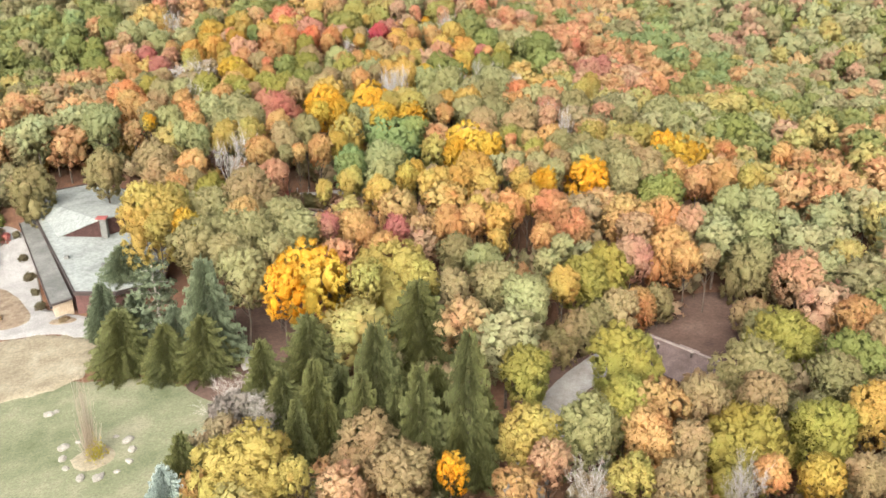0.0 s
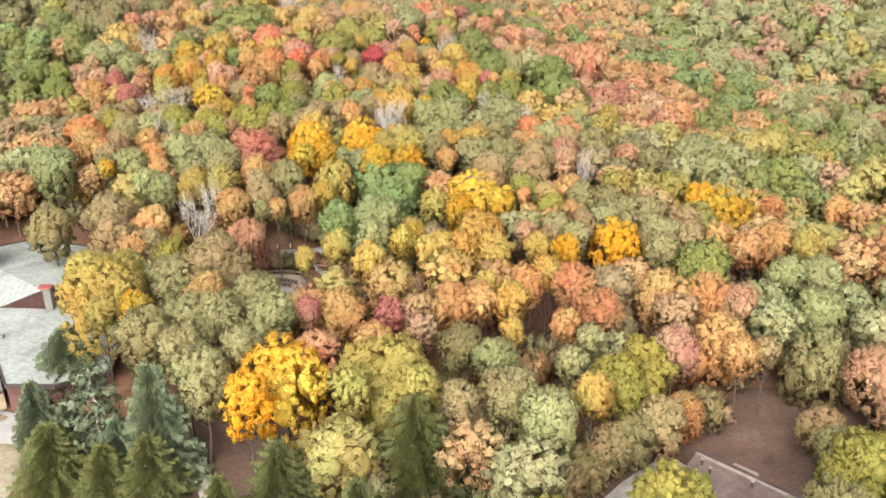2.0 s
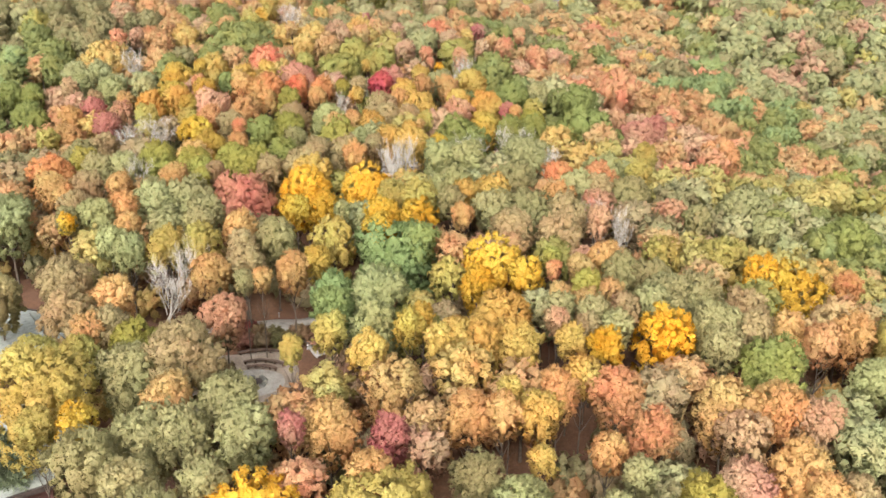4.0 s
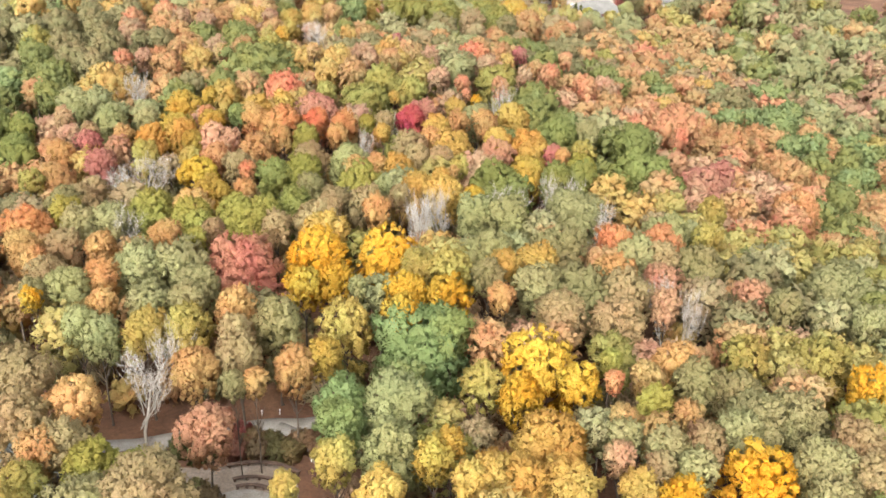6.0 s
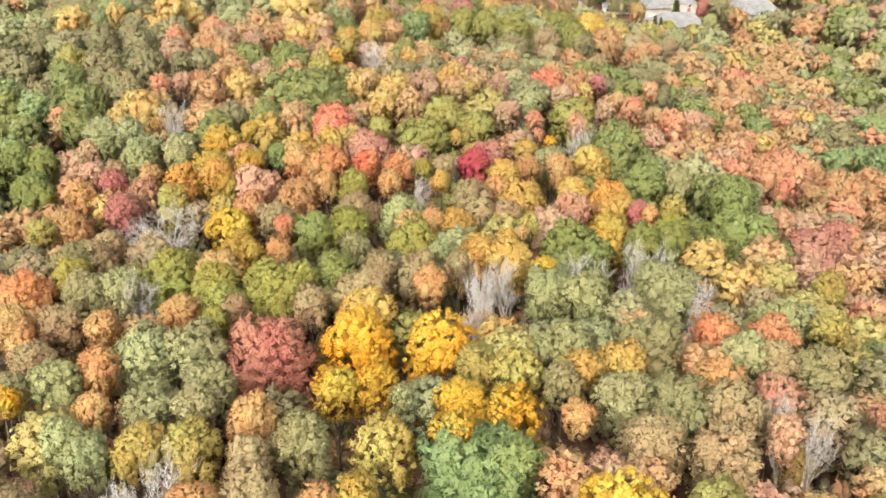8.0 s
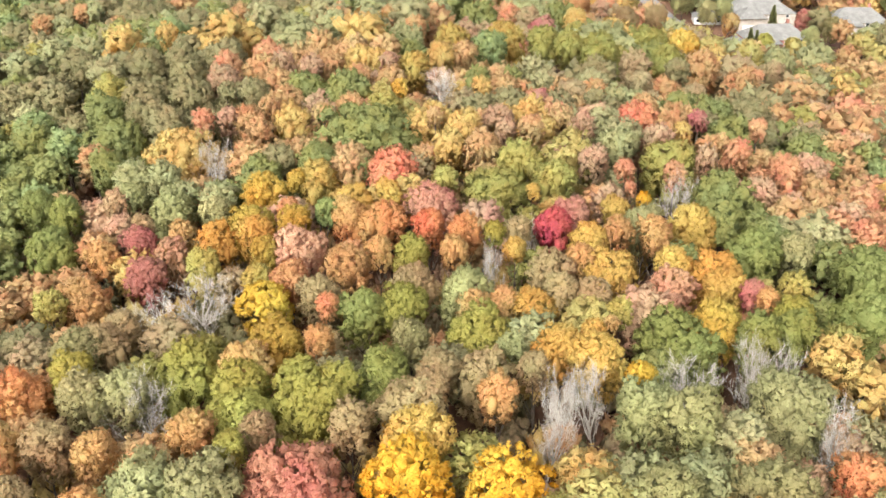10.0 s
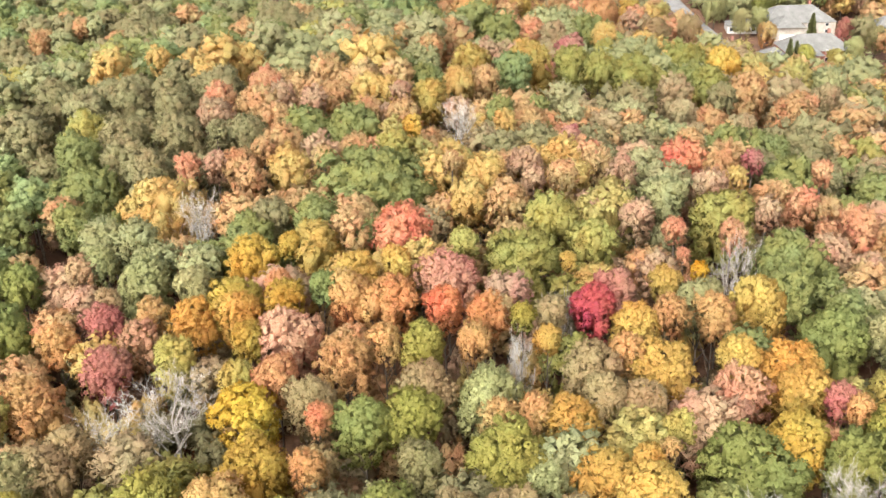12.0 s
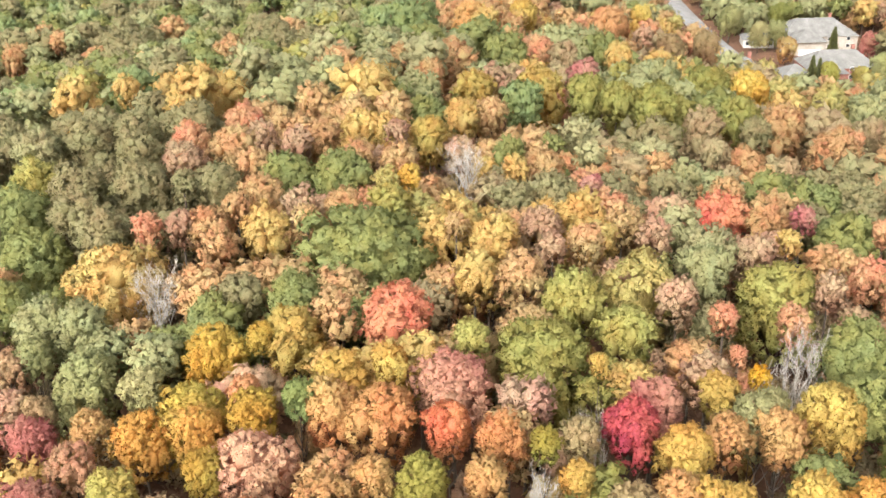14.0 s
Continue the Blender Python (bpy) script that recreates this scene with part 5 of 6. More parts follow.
broadleaf(-79.2, 261.3, 13.8, 2.0, "g")
broadleaf(-44.8, 261.4, 16.3, 3.0, "a")
broadleaf(-2.1, 261.6, 16.5, 2.5, "t")
broadleaf(-39.9, 262.5, 16.6, 2.0, "a")
broadleaf(11.6, 262.6, 16.6, 4.0, "G")
broadleaf(-33.5, 262.7, 16.4, 4.1, "p")
broadleaf(-13.9, 263.3, 16.0, 3.0, "R")
broadleaf(17.3, 263.5, 16.6, 2.5, "l")
broadleaf(-3.6, 264.2, 16.5, 2.9, "l")
broadleaf(-59.8, 265.0, 15.4, 3.3, "y")
broadleaf(-19.4, 265.5, 16.3, 1.1, "a")
broadleaf(-54.9, 265.6, 16.0, 1.5, "y")
broadleaf(-7.9, 265.7, 16.5, 2.0, "a")
broadleaf(3.3, 267.6, 17.1, 3.7, "a")
broadleaf(-3.9, 267.9, 16.9, 1.2, "Y")
broadleaf(-82.9, 268.2, 14.9, 3.5, "g")
broadleaf(-77.6, 268.3, 15.0, 2.9, "g")
broadleaf(-52.5, 268.4, 16.5, 3.4, "y")
broadleaf(-32.9, 268.6, 16.8, 1.9, "v")
broadleaf(-8.7, 269.0, 16.8, 2.8, "k")
broadleaf(68.6, 269.8, 15.6, 4.1, "G")
broadleaf(-62.6, 270.7, 16.0, 3.7, "G")
broadleaf(-88.3, 270.8, 15.4, 3.2, "G")
broadleaf(-5.8, 270.8, 17.0, 1.0, "r")
broadleaf(7.0, 271.0, 17.2, 3.4, "G")
broadleaf(-25.8, 271.2, 16.7, 5.3, "m")
broadleaf(-49.1, 272.7, 16.9, 2.7, "t")
bare(0.3, 274.6, 17.5, 3.8, "w")
broadleaf(-42.8, 275.2, 17.1, 4.1, "x")
broadleaf(59.5, 275.5, 16.7, 4.7, "q")
broadleaf(-16.9, 275.6, 16.9, 3.2, "v")
broadleaf(-61.5, 275.7, 16.5, 3.2, "D")
broadleaf(-54.9, 276.2, 16.8, 3.3, "G")
broadleaf(36.0, 276.3, 21.3, 5.0, "r")
bare(-73.5, 276.5, 16.3, 3.5, "w")
broadleaf(-6.8, 279.0, 17.5, 1.7, "r")
broadleaf(-80.1, 280.6, 16.4, 6.9, "a")
broadleaf(8.0, 281.0, 17.7, 4.5, "G")
broadleaf(0.7, 281.4, 17.7, 2.0, "r")
broadleaf(-23.5, 281.6, 17.1, 3.7, "v")
broadleaf(-93.1, 283.0, 16.9, 6.1, "G")
broadleaf(-11.7, 283.1, 17.4, 2.6, "k")
broadleaf(-35.1, 283.6, 17.4, 2.7, "a")
broadleaf(-30.1, 284.7, 17.3, 3.2, "t")
broadleaf(49.5, 285.2, 17.5, 4.8, "q")
broadleaf(-68.4, 286.4, 17.1, 2.7, "q")
broadleaf(-16.0, 288.0, 17.3, 4.6, "L")
broadleaf(-85.7, 288.1, 17.2, 3.9, "D")
broadleaf(-79.1, 288.4, 17.2, 2.2, "r")
broadleaf(-75.2, 290.1, 17.5, 2.3, "k")
broadleaf(-26.7, 290.2, 17.4, 1.9, "k")
broadleaf(5.8, 291.0, 17.9, 2.1, "k")
broadleaf(-51.0, 291.0, 19.9, 9.3, "G")
broadleaf(-91.4, 291.8, 17.8, 3.7, "D")
broadleaf(-72.1, 291.9, 17.5, 3.1, "q")
broadleaf(-64.4, 291.9, 17.8, 3.2, "a")
broadleaf(-100.1, 292.2, 18.0, 3.8, "G")
broadleaf(0.3, 292.4, 17.8, 5.2, "v")
broadleaf(-8.3, 292.6, 17.6, 3.2, "g")
broadleaf(-59.1, 293.5, 17.9, 2.0, "t")
broadleaf(-39.4, 294.1, 17.8, 1.6, "t")
broadleaf(-34.7, 294.2, 17.6, 3.4, "a")
broadleaf(-23.0, 294.5, 17.3, 2.7, "t")
broadleaf(-69.9, 295.9, 17.9, 2.1, "q")
broadleaf(19.4, 297.9, 16.6, 3.2, "r")
broadleaf(11.2, 298.8, 17.3, 2.6, "r")
broadleaf(-28.9, 298.8, 17.3, 2.9, "k")
broadleaf(-55.8, 298.9, 18.1, 2.9, "q")
broadleaf(-61.8, 299.2, 18.1, 2.5, "k")
broadleaf(8.6, 299.4, 17.4, 1.5, "t")
broadleaf(-8.2, 299.8, 17.1, 3.9, "l")
broadleaf(-14.6, 299.9, 17.0, 2.2, "k")
broadleaf(-2.0, 299.9, 17.4, 2.8, "k")
broadleaf(-97.1, 301.2, 18.5, 5.0, "D")
broadleaf(-103.1, 301.3, 19.0, 4.4, "v")
broadleaf(-80.0, 301.4, 18.3, 1.8, "D")
broadleaf(-50.1, 301.8, 18.0, 2.7, "v")
broadleaf(-68.5, 302.1, 18.3, 3.2, "q")
broadleaf(-87.7, 303.6, 18.6, 4.3, "D")
broadleaf(-18.9, 304.2, 16.5, 2.5, "t")
broadleaf(2.5, 304.3, 17.1, 1.7, "a")
broadleaf(-76.5, 305.4, 18.5, 4.0, "D")
broadleaf(-24.6, 306.9, 16.4, 3.3, "a")
broadleaf(-52.0, 307.8, 18.2, 2.0, "L")
broadleaf(65.1, 308.8, 18.2, 6.0, "E")
broadleaf(-49.3, 309.5, 17.9, 1.8, "Y")
broadleaf(-68.1, 311.1, 18.6, 4.7, "G")
broadleaf(-73.1, 311.4, 18.7, 3.2, "t")
broadleaf(-84.8, 311.7, 19.0, 3.5, "k")
broadleaf(-60.4, 313.2, 18.4, 4.6, "G")
broadleaf(-110.2, 313.4, 20.5, 4.1, "l")
broadleaf(16.1, 314.1, 16.5, 1.9, "r")
broadleaf(-94.1, 315.0, 19.3, 3.9, "D")
broadleaf(5.6, 315.4, 16.3, 1.9, "R")
broadleaf(11.7, 316.1, 16.2, 4.9, "G")
broadleaf(-119.0, 317.6, 21.9, 3.5, "D")
broadleaf(-29.4, 317.6, 15.3, 4.2, "D")
broadleaf(-5.6, 317.6, 15.3, 4.4, "x")
broadleaf(1.0, 317.6, 15.9, 3.6, "q")
broadleaf(-23.9, 317.7, 14.9, 1.9, "R")
broadleaf(-59.3, 318.8, 18.3, 2.6, "q")
broadleaf(-104.7, 319.4, 20.0, 4.9, "D")
broadleaf(-87.1, 319.5, 19.2, 3.5, "r")
broadleaf(-53.4, 319.6, 17.8, 3.0, "q")
broadleaf(-80.2, 319.8, 19.2, 3.9, "t")
broadleaf(-70.0, 320.9, 18.9, 2.7, "k")
broadleaf(-76.3, 322.3, 19.1, 3.0, "k")
broadleaf(-35.9, 323.0, 15.4, 2.4, "a")
bare(-43.3, 324.2, 16.3, 4.0, "w")
broadleaf(-99.3, 324.3, 19.4, 3.7, "D")
broadleaf(-13.6, 325.1, 14.0, 2.2, "D")
broadleaf(-67.9, 326.3, 18.6, 3.4, "q")
broadleaf(-4.1, 326.3, 14.5, 2.9, "t")
broadleaf(-32.2, 328.6, 14.5, 3.4, "q")
broadleaf(-5.9, 328.8, 14.2, 2.2, "g")
broadleaf(-74.3, 329.3, 18.8, 4.5, "t")
broadleaf(8.4, 329.5, 15.3, 5.3, "G")
broadleaf(-82.5, 330.5, 19.2, 3.1, "r")
broadleaf(-92.9, 331.5, 19.4, 6.3, "D")
broadleaf(-56.6, 331.5, 17.7, 2.1, "k")
broadleaf(-38.5, 333.6, 15.3, 2.8, "G")
broadleaf(-59.3, 334.3, 18.0, 3.1, "a")
broadleaf(-63.3, 335.6, 18.6, 4.3, "a")
broadleaf(16.1, 337.1, 15.4, 5.8, "D")
broadleaf(-52.5, 337.2, 17.3, 3.3, "y")
broadleaf(-68.2, 343.7, 19.1, 4.6, "t")
broadleaf(6.0, 344.5, 15.1, 3.2, "n")
broadleaf(0.3, 346.8, 15.0, 3.3, "q")
broadleaf(-113.3, 348.4, 22.2, 2.8, "a")
broadleaf(-28.6, 348.5, 15.9, 2.8, "l")
broadleaf(-5.1, 349.9, 15.3, 2.5, "n")
broadleaf(-14.9, 354.3, 16.2, 4.9, "D")
broadleaf(-50.3, 354.7, 17.5, 3.4, "a")
broadleaf(87.8, 356.7, 12.9, 6.6, "g")
broadleaf(-57.8, 357.4, 17.8, 5.1, "G")
broadleaf(-79.4, 358.0, 18.5, 4.4, "t")
broadleaf(-45.4, 358.7, 17.6, 3.2, "t")
broadleaf(-6.6, 364.5, 17.5, 3.8, "n")
broadleaf(3.0, 367.1, 17.2, 3.0, "D")
broadleaf(18.0, 369.3, 16.7, 5.4, "q")
broadleaf(21.3, 369.7, 17.3, 1.7, "r")
broadleaf(-41.4, 372.4, 18.7, 4.5, "E")
broadleaf(-105.9, 372.9, 19.3, 6.2, "g")
broadleaf(-23.0, 375.1, 18.8, 3.7, "m")
broadleaf(-75.5, 375.5, 18.8, 4.8, "q")
broadleaf(-63.0, 376.0, 18.9, 5.3, "g")
broadleaf(-15.8, 376.7, 19.1, 5.5, "m")
broadleaf(-29.5, 380.8, 19.5, 4.4, "m")
broadleaf(9.4, 381.2, 18.3, 4.8, "q")
broadleaf(-52.5, 381.6, 19.3, 4.5, "y")
broadleaf(1.1, 381.7, 18.9, 4.2, "m")
broadleaf(26.2, 381.9, 19.3, 3.2, "n")
broadleaf(-40.0, 386.2, 19.9, 5.8, "y")
broadleaf(-50.0, 386.4, 19.7, 3.7, "k")
broadleaf(-64.0, 390.0, 20.0, 3.4, "q")
broadleaf(-77.1, 391.1, 20.1, 4.8, "l")
broadleaf(-31.4, 396.7, 20.0, 3.5, "R")
broadleaf(-75.7, 408.9, 20.7, 3.8, "q")
broadleaf(-24.1, 415.4, 17.2, 3.1, "v")
broadleaf(23.8, 418.9, 19.3, 4.6, "L")
broadleaf(32.3, 419.1, 20.4, 4.8, "g")
broadleaf(6.8, 427.0, 18.9, 5.2, "Y")
broadleaf(-3.6, 428.6, 18.3, 6.5, "m")
broadleaf(-16.2, 428.8, 17.5, 6.1, "g")
broadleaf(-39.6, 437.9, 19.7, 4.1, "n")
broadleaf(-67.4, 441.7, 20.4, 4.6, "g")
broadleaf(-46.0, 442.4, 20.2, 4.2, "r")
broadleaf(-25.8, 444.1, 18.9, 3.8, "a")
broadleaf(-147.4, 445.7, 22.6, 8.6, "G")
broadleaf(-55.8, 448.1, 20.9, 7.4, "G")
broadleaf(-109.6, 448.7, 21.7, 9.0, "D")
broadleaf(-137.2, 450.6, 22.3, 4.7, "t")
broadleaf(-33.2, 456.3, 20.0, 4.8, "G")
broadleaf(-41.0, 457.4, 22.9, 9.6, "g")
broadleaf(-132.5, 471.1, 26.0, 9.0, "D")
broadleaf(-104.2, 473.2, 20.4, 7.0, "g")
broadleaf(-230.4, 481.9, 20.7, 4.2, "q")
broadleaf(-94.7, 488.5, 26.0, 12.8, "E")
broadleaf(-193.7, 493.6, 26.0, 12.9, "D")
broadleaf(-11.8, 506.1, 16.8, 5.2, "n")
broadleaf(-77.8, 515.2, 24.3, 6.8, "q")
broadleaf(-0.5, 515.3, 18.4, 4.8, "n")
broadleaf(-180.6, 519.1, 20.7, 6.5, "g")
broadleaf(-32.4, 532.9, 21.8, 8.1, "r")
broadleaf(52.0, 533.0, 10.5, 3.6, "L")
broadleaf(42.0, 536.0, 11.0, 3.4, "v")
spruce(36.2, 536.0, 12.5, 1.6, "S")
spruce(38.6, 537.0, 11.5, 1.5, "S")
broadleaf(-22.2, 537.9, 21.2, 4.1, "a")
broadleaf(-64.4, 543.4, 22.7, 5.2, "a")
broadleaf(60.0, 545.0, 12.0, 3.8, "g")
broadleaf(70.0, 560.0, 13.0, 4.2, "D")
broadleaf(30.5, 566.0, 12.0, 4.0, "t")
broadleaf(61.0, 576.0, 12.0, 3.6, "R")
spruce(49.4, 583.0, 12.0, 1.8, "S")
broadleaf(22.0, 586.0, 13.0, 4.2, "l")
broadleaf(29.0, 590.0, 13.0, 4.0, "g")
broadleaf(12.0, 602.0, 15.9, 5.0, "g")
broadleaf(33.0, 620.0, 14.0, 4.5, "G")


# ---- shrubs ----
def tall_shrub(x, y):
    """A tall plume of bare stems with a yellow-green skirt."""
    rng = np.random.default_rng(5)
    z = land(x, y)
    thing = empty("plume_shrub", pose(x, y, z), "tall plume of bare brown stems with yellow-green leaves at its foot", "shrub")
    stems, skirt = Pile(), Pile()
    for i in range(150):
        a, out = rng.uniform(0, math.tau), rng.uniform(0, 1) ** 0.6
        foot = np.array([math.cos(a) * 0.7 * out, math.sin(a) * 0.7 * out, 0])
        ht = rng.uniform(4.0, 17.0) * (1.05 - 0.75 * out)
        top = foot * 2.4 + np.array([rng.normal(0, 0.15), rng.normal(0, 0.15), ht])
        tube(stems, foot, top, 0.032, 0.008, 3)
    at = rng.normal(0, 1, (320, 3)) * [0.6, 0.6, 0.8] + [0.8, -0.5, 1.2]
    leaf_cards(rng, skirt, at, unit(at), 0.22, 0.6)
    ob = part("stem_plume", mesh_from("stem_plume", *stems.arrays()), TWIG, thing)
    ob.color = (*lin(186, 170, 150), 1)
    ob = part("foliage", mesh_from("foliage", *skirt.leafy()), LEAF, thing, "yellow-green leaves at the foot")
    ob.color = (*lin(190, 172, 50), 1)


tall_shrub(-41.9, 99.0)


HALF = [mesh_from("foliage", *crown_arrays(90 + i, lobes=7, clumps=60, cards=20, size=0.13)) for i in range(2)]
for me in HALF:
    me.materials.append(LEAF)


def shrub(x, y, r, h, rgb, label):
    ob = part("shrub", dice.choice(HALF), None)
    ob.matrix_basis = Matrix.LocRotScale((x, y, land(x, y) + h * 0.42), Euler((0, 0, dice.uniform(0, 6))), (r, r, h * 0.6))
    ob.color = (*lin(*rgb), 1)
    tagged(ob, label, "shrub", "shrubs")
    PLACED.append((x, y, r, h, "D"))


for i, u in enumerate((0.18, 0.36, 0.52, 0.7, 0.86)):
    shrub(-78.1 + 18 * u - 0.9, 171.6 - 34.4 * u - 0.6, 0.8 + 0.2 * (i % 3), 1.4, (120, 112, 82), "low dark shrub along the gallery wall")
for x, y in ((-72, 142), (-75, 145), (-70, 139), (-78, 140), (-73, 137.5)):
    shrub(x, y, 1.4, 1.3, (180, 150, 110), "faded tan shrub in a planted bed")
shrub(-76, 139.5, 1.2, 1.4, (226, 186, 60), "yellow shrub in a planted bed")
shrub(-58, 136.2, 1.1, 0.9, (150, 124, 92), "low brown shrub in an oval bed")
shrub(-29.2, 161.8, 1.9, 4.4, (142, 124, 88), "tall brown-olive bush beside the fire circle")
shrub(-51.6, 132.6, 1.6, 3.4, (74, 78, 54), "dark evergreen shrub beside the spruces")
shrub(-50.4, 135, 1.4, 3.0, (74, 78, 54), "dark evergreen shrub beside the spruces")
for x, y, c in ((-30, 173.6, (150, 92, 74)), (-27.5, 174.4, (140, 110, 76)), (-25, 174, (128, 114, 72)), (-22.6, 172.6, (132, 118, 74)), (-29, 175.6, (160, 96, 80)), (-33, 171.5, (120, 120, 72)), (-31.5, 165, (150, 140, 90)), (-32.6, 163.4, (140, 132, 84)), (-35.2, 172.6, (110, 112, 66)), (-26.4, 172.4, (140, 112, 84)), (-24, 172.6, (120, 112, 70)), (-28.6, 172.2, (150, 104, 84)), (-20.4, 174, (140, 110, 78)), (-31.6, 172.4, (132, 116, 76)), (-22, 174.6, (150, 122, 88))):
    shrub(x, y, 1.7, 2.3, c, "mixed low autumn shrub by the footpath")

for x, y, c in ((5, 119, (128, 134, 84)), (8, 121.5, (150, 140, 92)), (11, 119.5, (120, 126, 78)), (3, 122, (160, 134, 96)), (13.5, 122, (156, 132, 92)), (9, 124.5, (146, 120, 84)), (17, 124.5, (120, 124, 76)), (21, 127, (168, 128, 94)), (1, 118, (140, 132, 88)), (-2, 121, (126, 128, 80))):
    shrub(x, y, 2.0, 2.6, c, "low undergrowth bush beside the drive")
for x, y, c in ((-81, 168.5, (158, 160, 84)), (-83, 165.5, (168, 166, 96))):
    shrub(x, y, 2.0, 2.2, c, "yellow-green bush in front of the gallery")
shrub(-77.6, 164, 1.2, 1.9, (206, 132, 118), "small red-leaved shrub at the gallery wall")
for x, y, c in ((-21, 190.5, (150, 134, 92)), (-25, 193.5, (176, 150, 104)), (-26, 197.5, (140, 130, 86)), (-22, 195.5, (168, 134, 100)), (-18, 187.5, (142, 138, 86)), (-30, 199, (160, 134, 92)), (-44, 243, (150, 132, 92)), (-41, 239, (178, 150, 104)), (-38, 233, (164, 128, 94)), (1, 288, (168, 140, 100)), (4, 284, (150, 140, 90)), (-3, 285, (182, 150, 112))):
    shrub(x, y, 2.6, 4.2, c, "undergrowth sapling filling a gap between trees")

for x, y in ((-24.6, 104.9), (-21.8, 102.6), (-26.6, 103.2)):
    shrub(x, y, 2.6, 3.8, (158, 147, 134), "dense leafless grey shrub at the lawn edge")


# ---- the rest of the wood: trees too many or too far to tell apart ----
CLEARINGS = [  # from, to, half width
    (-66, 70, -60, 125, 34), (-58, 130, -64, 172, 15), (12, 98, 18, 114, 5.5), (18, 114, 30, 122, 5),
    (31, 116, 42, 126, 8.5), (-46, 173, -14, 182, 2.6), (-38, 175, -35, 152, 4.5), (-30, 163, -24, 165, 7.5), (-26, 130, -20, 118, 7), (-34, 106, -29, 112, 6), (-16, 106, 4, 98, 7),
    (-14, 668, 28, 530, 12), (36, 606, 54, 600, 17), (38, 556, 56, 554, 14), (22, 600, 32, 548, 9), (24, 545, 110, 520, 8), (44, 585, 46, 572, 10), (84, 590, 90, 580, 16),
    (-110, 414, -110, 404, 11), (-84, 498, -84, 488, 10), (-222, 465, -218, 455, 17), (-176, 448, -176, 440, 9), (12, 560, 12, 552, 8),
]


def is_clear(x, y, margin=0.0):
    for ax, ay, bx, by, w in CLEARINGS:
        dx, dy = bx - ax, by - ay
        u = min(1.0, max(0.0, ((x - ax) * dx + (y - ay) * dy) / (dx * dx + dy * dy)))
        if math.hypot(x - ax - dx * u, y - ay - dy * u) < w + margin:
            return True
    return False


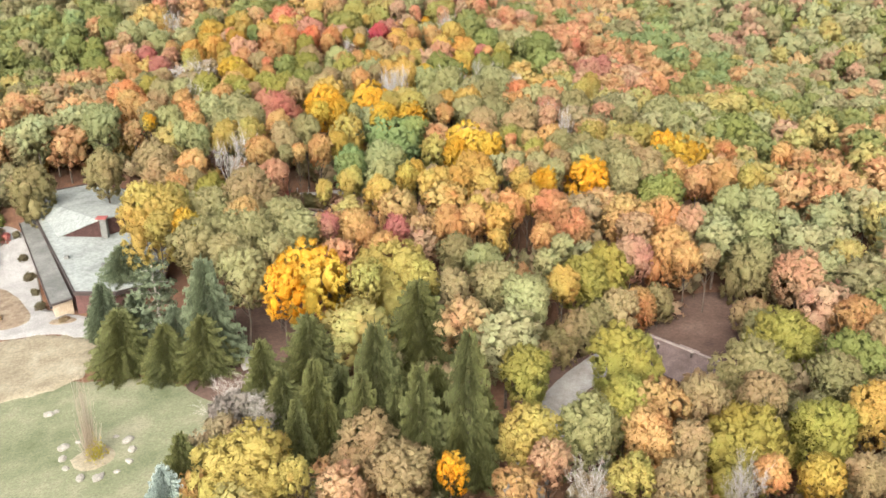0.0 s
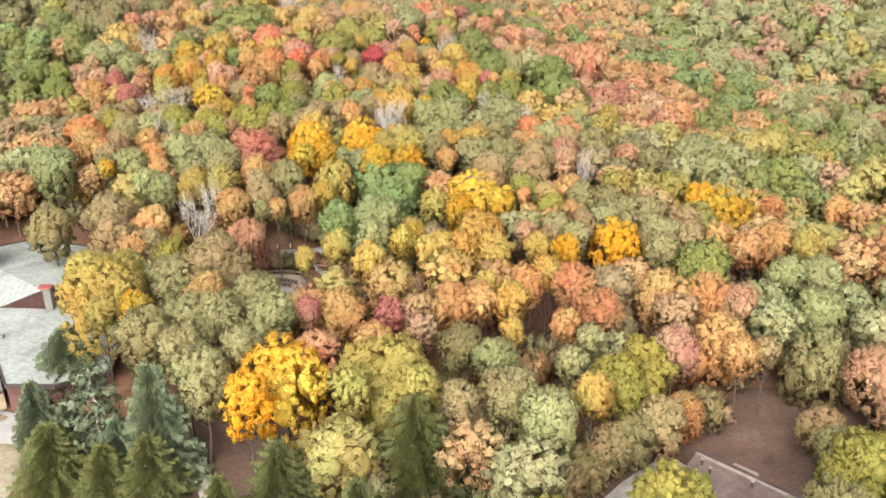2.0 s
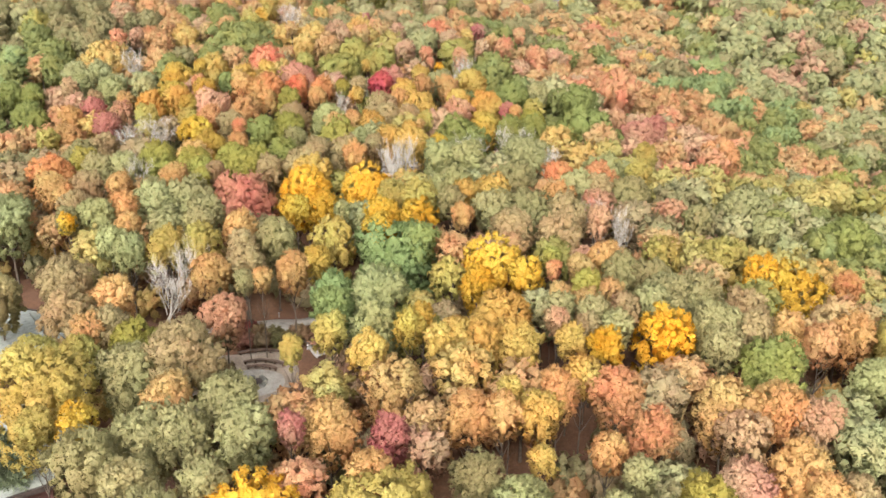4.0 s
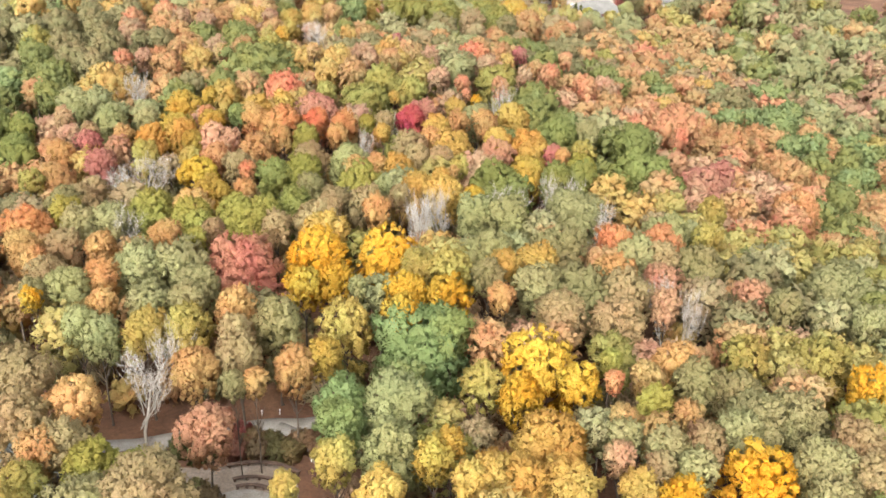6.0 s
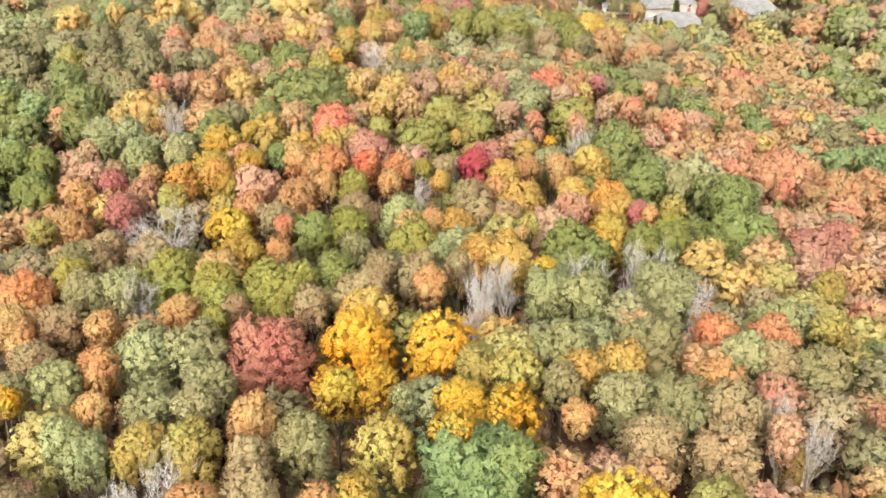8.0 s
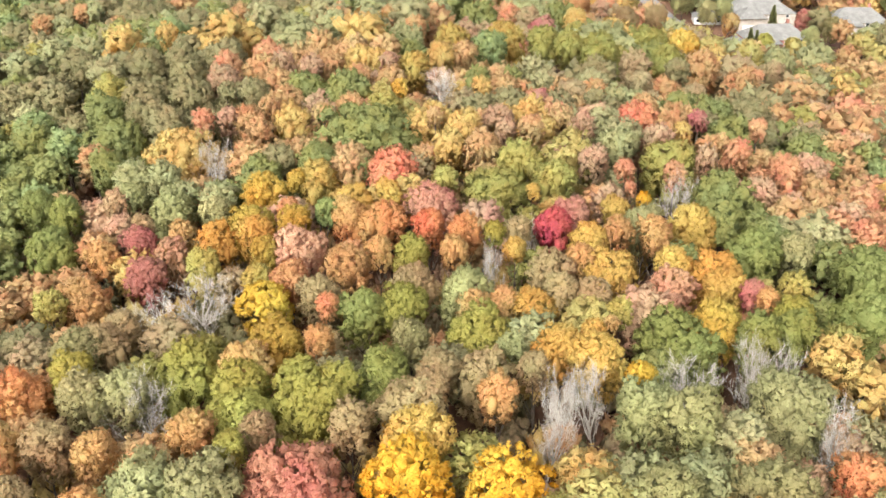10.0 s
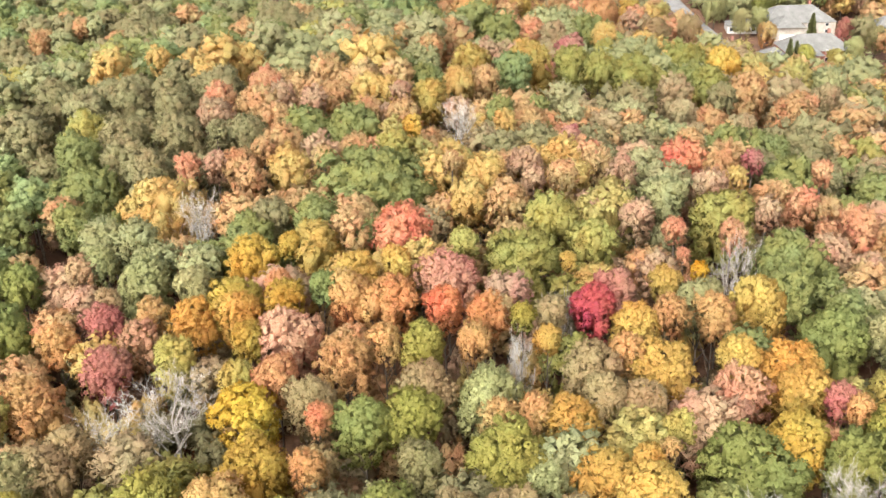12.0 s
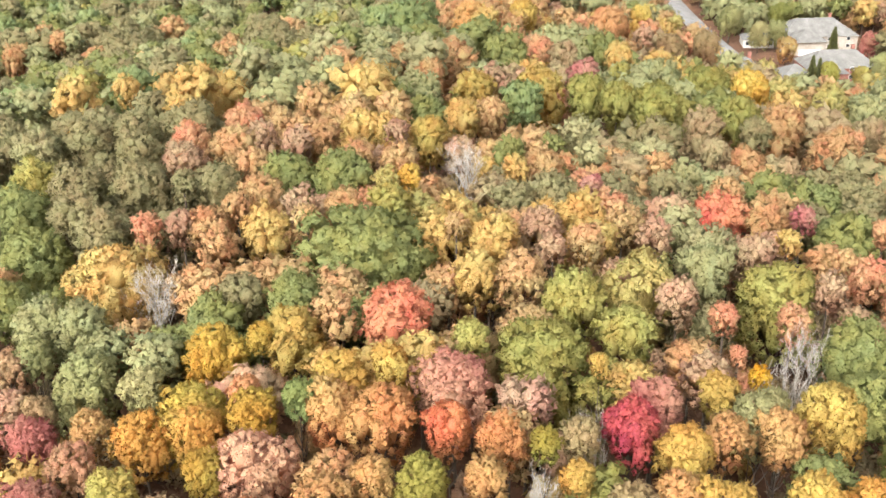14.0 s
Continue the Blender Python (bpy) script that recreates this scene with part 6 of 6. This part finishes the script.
def rest_of_wood():
    rng = random.Random(21)
    known = np.array([(p[0], p[1], p[2], p[3]) for p in PLACED])
    tints = [p[4] for p in PLACED]
    middle = [a for shape in ("round", "broad", "upright") for a in LEAFAGE[shape, "lesser"]]
    distant = [a for shape in ("round", "broad", "upright") for a in LEAFAGE[shape, "distant"]]
    low = [crown_arrays(240 + i, lobes=6, clumps=20, cards=5, size=0.17, depth=1.2) for i in range(3)]
    piles, trunks = {}, Pile()

    def turned(n, c, s):
        return np.stack([n[:, 0] * c - n[:, 1] * s, n[:, 0] * s + n[:, 1] * c, n[:, 2]], 1)

    taken = {}

    def room(x, y, r):
        gx, gy = int(x // 8), int(y // 8)
        for i in range(gx - 2, gx + 3):
            for j in range(gy - 2, gy + 3):
                for qx, qy, qr in taken.get((i, j), ()):
                    if math.hypot(x - qx, y - qy) < (r + qr) * (0.72 if y < 345 else 0.88):
                        return False
        return True

    def take(x, y, r):
        taken.setdefault((int(x // 8), int(y // 8)), []).append((x, y, r))

    for p in PLACED:
        take(p[0], p[1], p[2])
    for px, py, h, r, hue, shape in FAR_TREES:
        v, f, _, nn = rng.choice(LEAFAGE[shape, "lesser" if r < 3.2 else "small" if r < 5.5 else "middle"])
        half = min(h * 0.5, r * 1.05)
        a, g = rng.uniform(0, 6.28), land(px, py)
        c, s = math.cos(a), math.sin(a)
        w = turned(v, c, s) * [r, r, half] + [px, py, g + h - half * 0.98]
        piles.setdefault((hue, True), Pile()).add(w, f, turned(nn, c, s))
        tube(trunks, (px, py, g - 0.3), (px, py, g + h - half), 0.24, 0.12, 5)
    y = 58.0
    while y < 700:
        far = y > 345
        step = 4.0 if y < 345 else 5.4
        left = -0.44 * y - 26 if y < 430 else max(-0.71 * (y - 179) - 28, -290.0)
        right = min(0.41 * y + 20, 205.0) if y < 540 else 150.0
        x = left
        while x < right:
            px, py = x + rng.uniform(-1.5, 1.5), y + rng.uniform(-1.5, 1.5)
            x += step
            if is_clear(px, py, 1.5):
                continue
            d = np.hypot(known[:, 0] - px, known[:, 1] - py)
            near = np.argsort(d)[:7]
            outside = d[near[0]] > 14
            r = rng.uniform(2.8, 4.2) if not far else rng.uniform(4.4, 6.8)
            if not room(px, py, r * 0.9):
                r *= 0.7
                if not room(px, py, r):
                    continue
            if outside or far:
                h = rng.uniform(10, 15.5) if not far else rng.uniform(10, 18) + (6 if px < -60 else 0)
            else:
                h = max(4.5, float(known[near[0], 3]) * rng.uniform(0.74, 0.95))
                if tints[near[0]] == "w":
                    h *= 0.65
            if -14 < px < 36 and 476 < py < 545:
                h, r = min(h, 6.0), min(r, 3.6)
            if is_clear(px, py + 7, 1.0) or is_clear(px, py + 13, 0.0):
                h, r = min(h, 4.5), min(r, 2.2)
            if not far:
                h = min(h, r * 4.4 + 1.5)
            if d[near[0]] < 28 and rng.random() < 0.85:
                hue = tints[near[rng.randrange(3)]]
            elif px > 0.2 * y:
                hue = rng.choice("lggvgGLDlGtkg")
            elif px < -95:
                hue = rng.choice("GDGDEgv")
            else:
                hue = rng.choice("tqaktrvgntqLaDGt")
            if hue == "S" and rng.random() < 0.75:
                continue
            if hue in "SPBwORYyxC" or (hue in "rv" and rng.random() < 0.6):
                hue = rng.choice({"S": "DDG", "Y": "aLvn", "y": "anv", "x": "qt", "C": "kq", "R": "kqr", "O": "av", "r": "qtk", "v": "Dgn"}.get(hue, "nDatkq"))
            take(px, py, r)
            v, f, _, nn = rng.choice(distant if far else middle)
            half = min(h * 0.45, r * 1.05)
            a = rng.uniform(0, 6.28)
            c, s = math.cos(a), math.sin(a)
            w = np.stack([(v[:, 0] * c - v[:, 1] * s) * r * 1.2 + px, (v[:, 0] * s + v[:, 1] * c) * r * 1.2 + py, v[:, 2] * half + land(px, py) + h - half], 1)
            piles.setdefault((hue, far), Pile()).add(w, f, turned(nn, c, s))
            g = land(px, py)
            tube(trunks, (px, py, g - 0.3), (px, py, g + h - half), 0.22, 0.12, 5)
        y += step
    # shrubs and saplings in the gaps
    thicket = {}
    y = 84.0
    while y < 345:
        x = -0.44 * y - 20
        while x < 0.41 * y + 14:
            px, py = x + rng.uniform(-1.2, 1.2), y + rng.uniform(-1.2, 1.2)
            x += 2.6
            r = rng.uniform(1.7, 2.8)
            gx, gy = int(px // 8), int(py // 8)
            near = [q for i in range(gx - 2, gx + 3) for j in range(gy - 2, gy + 3) for q in taken.get((i, j), ())]
            if is_clear(px, py, 0.6) or any(math.hypot(px - qx, py - qy) < qr * 0.66 + r * 0.42 for qx, qy, qr in near):
                continue
            take(px, py, r)
            h = rng.uniform(4.0, 8.0)
            if is_clear(px, py + 5, 0.0) or is_clear(px, py + 9, 0.0):
                h = min(h, 2.0)
            v, f, _, nn = rng.choice(low)
            a = rng.uniform(0, 6.28)
            c, s = math.cos(a), math.sin(a)
            w = np.stack([(v[:, 0] * c - v[:, 1] * s) * r * 1.2 + px, (v[:, 0] * s + v[:, 1] * c) * r * 1.2 + py, v[:, 2] * h * 0.5 + land(px, py) + h * 0.45], 1)
            thicket.setdefault(rng.choice("nDDnqka"), Pile()).add(w, f, turned(nn, c, s))
        y += 2.6
    for hue, pile in thicket.items():
        ob = part("thicket", mesh_from("thicket", *pile.leafy()), MASS)
        ob.color = (*(0.85 * c for c in HUES[hue][0]), 1)
        tagged(ob, "low woodland thicket of saplings and shrubs between trunks", "thicket", kind="stuff")
    for (hue, far), pile in piles.items():
        ob = part("far_woods" if far else "woodland_filling", mesh_from("woods", *pile.leafy()), MASS)
        ob.color = (*HUES[hue][0], 1)
        tagged(ob, ("distant woodland, crowns: " if far else "crowded lesser trees between, each with ") + HUES[hue][1], "woodland", kind="stuff")
    ob = part("woodland_trunks", mesh_from("trunks", *trunks.arrays(), True), BARK)
    tagged(ob, "grey-brown trunks standing close under the canopy", "trunks", kind="stuff")


rest_of_wood()
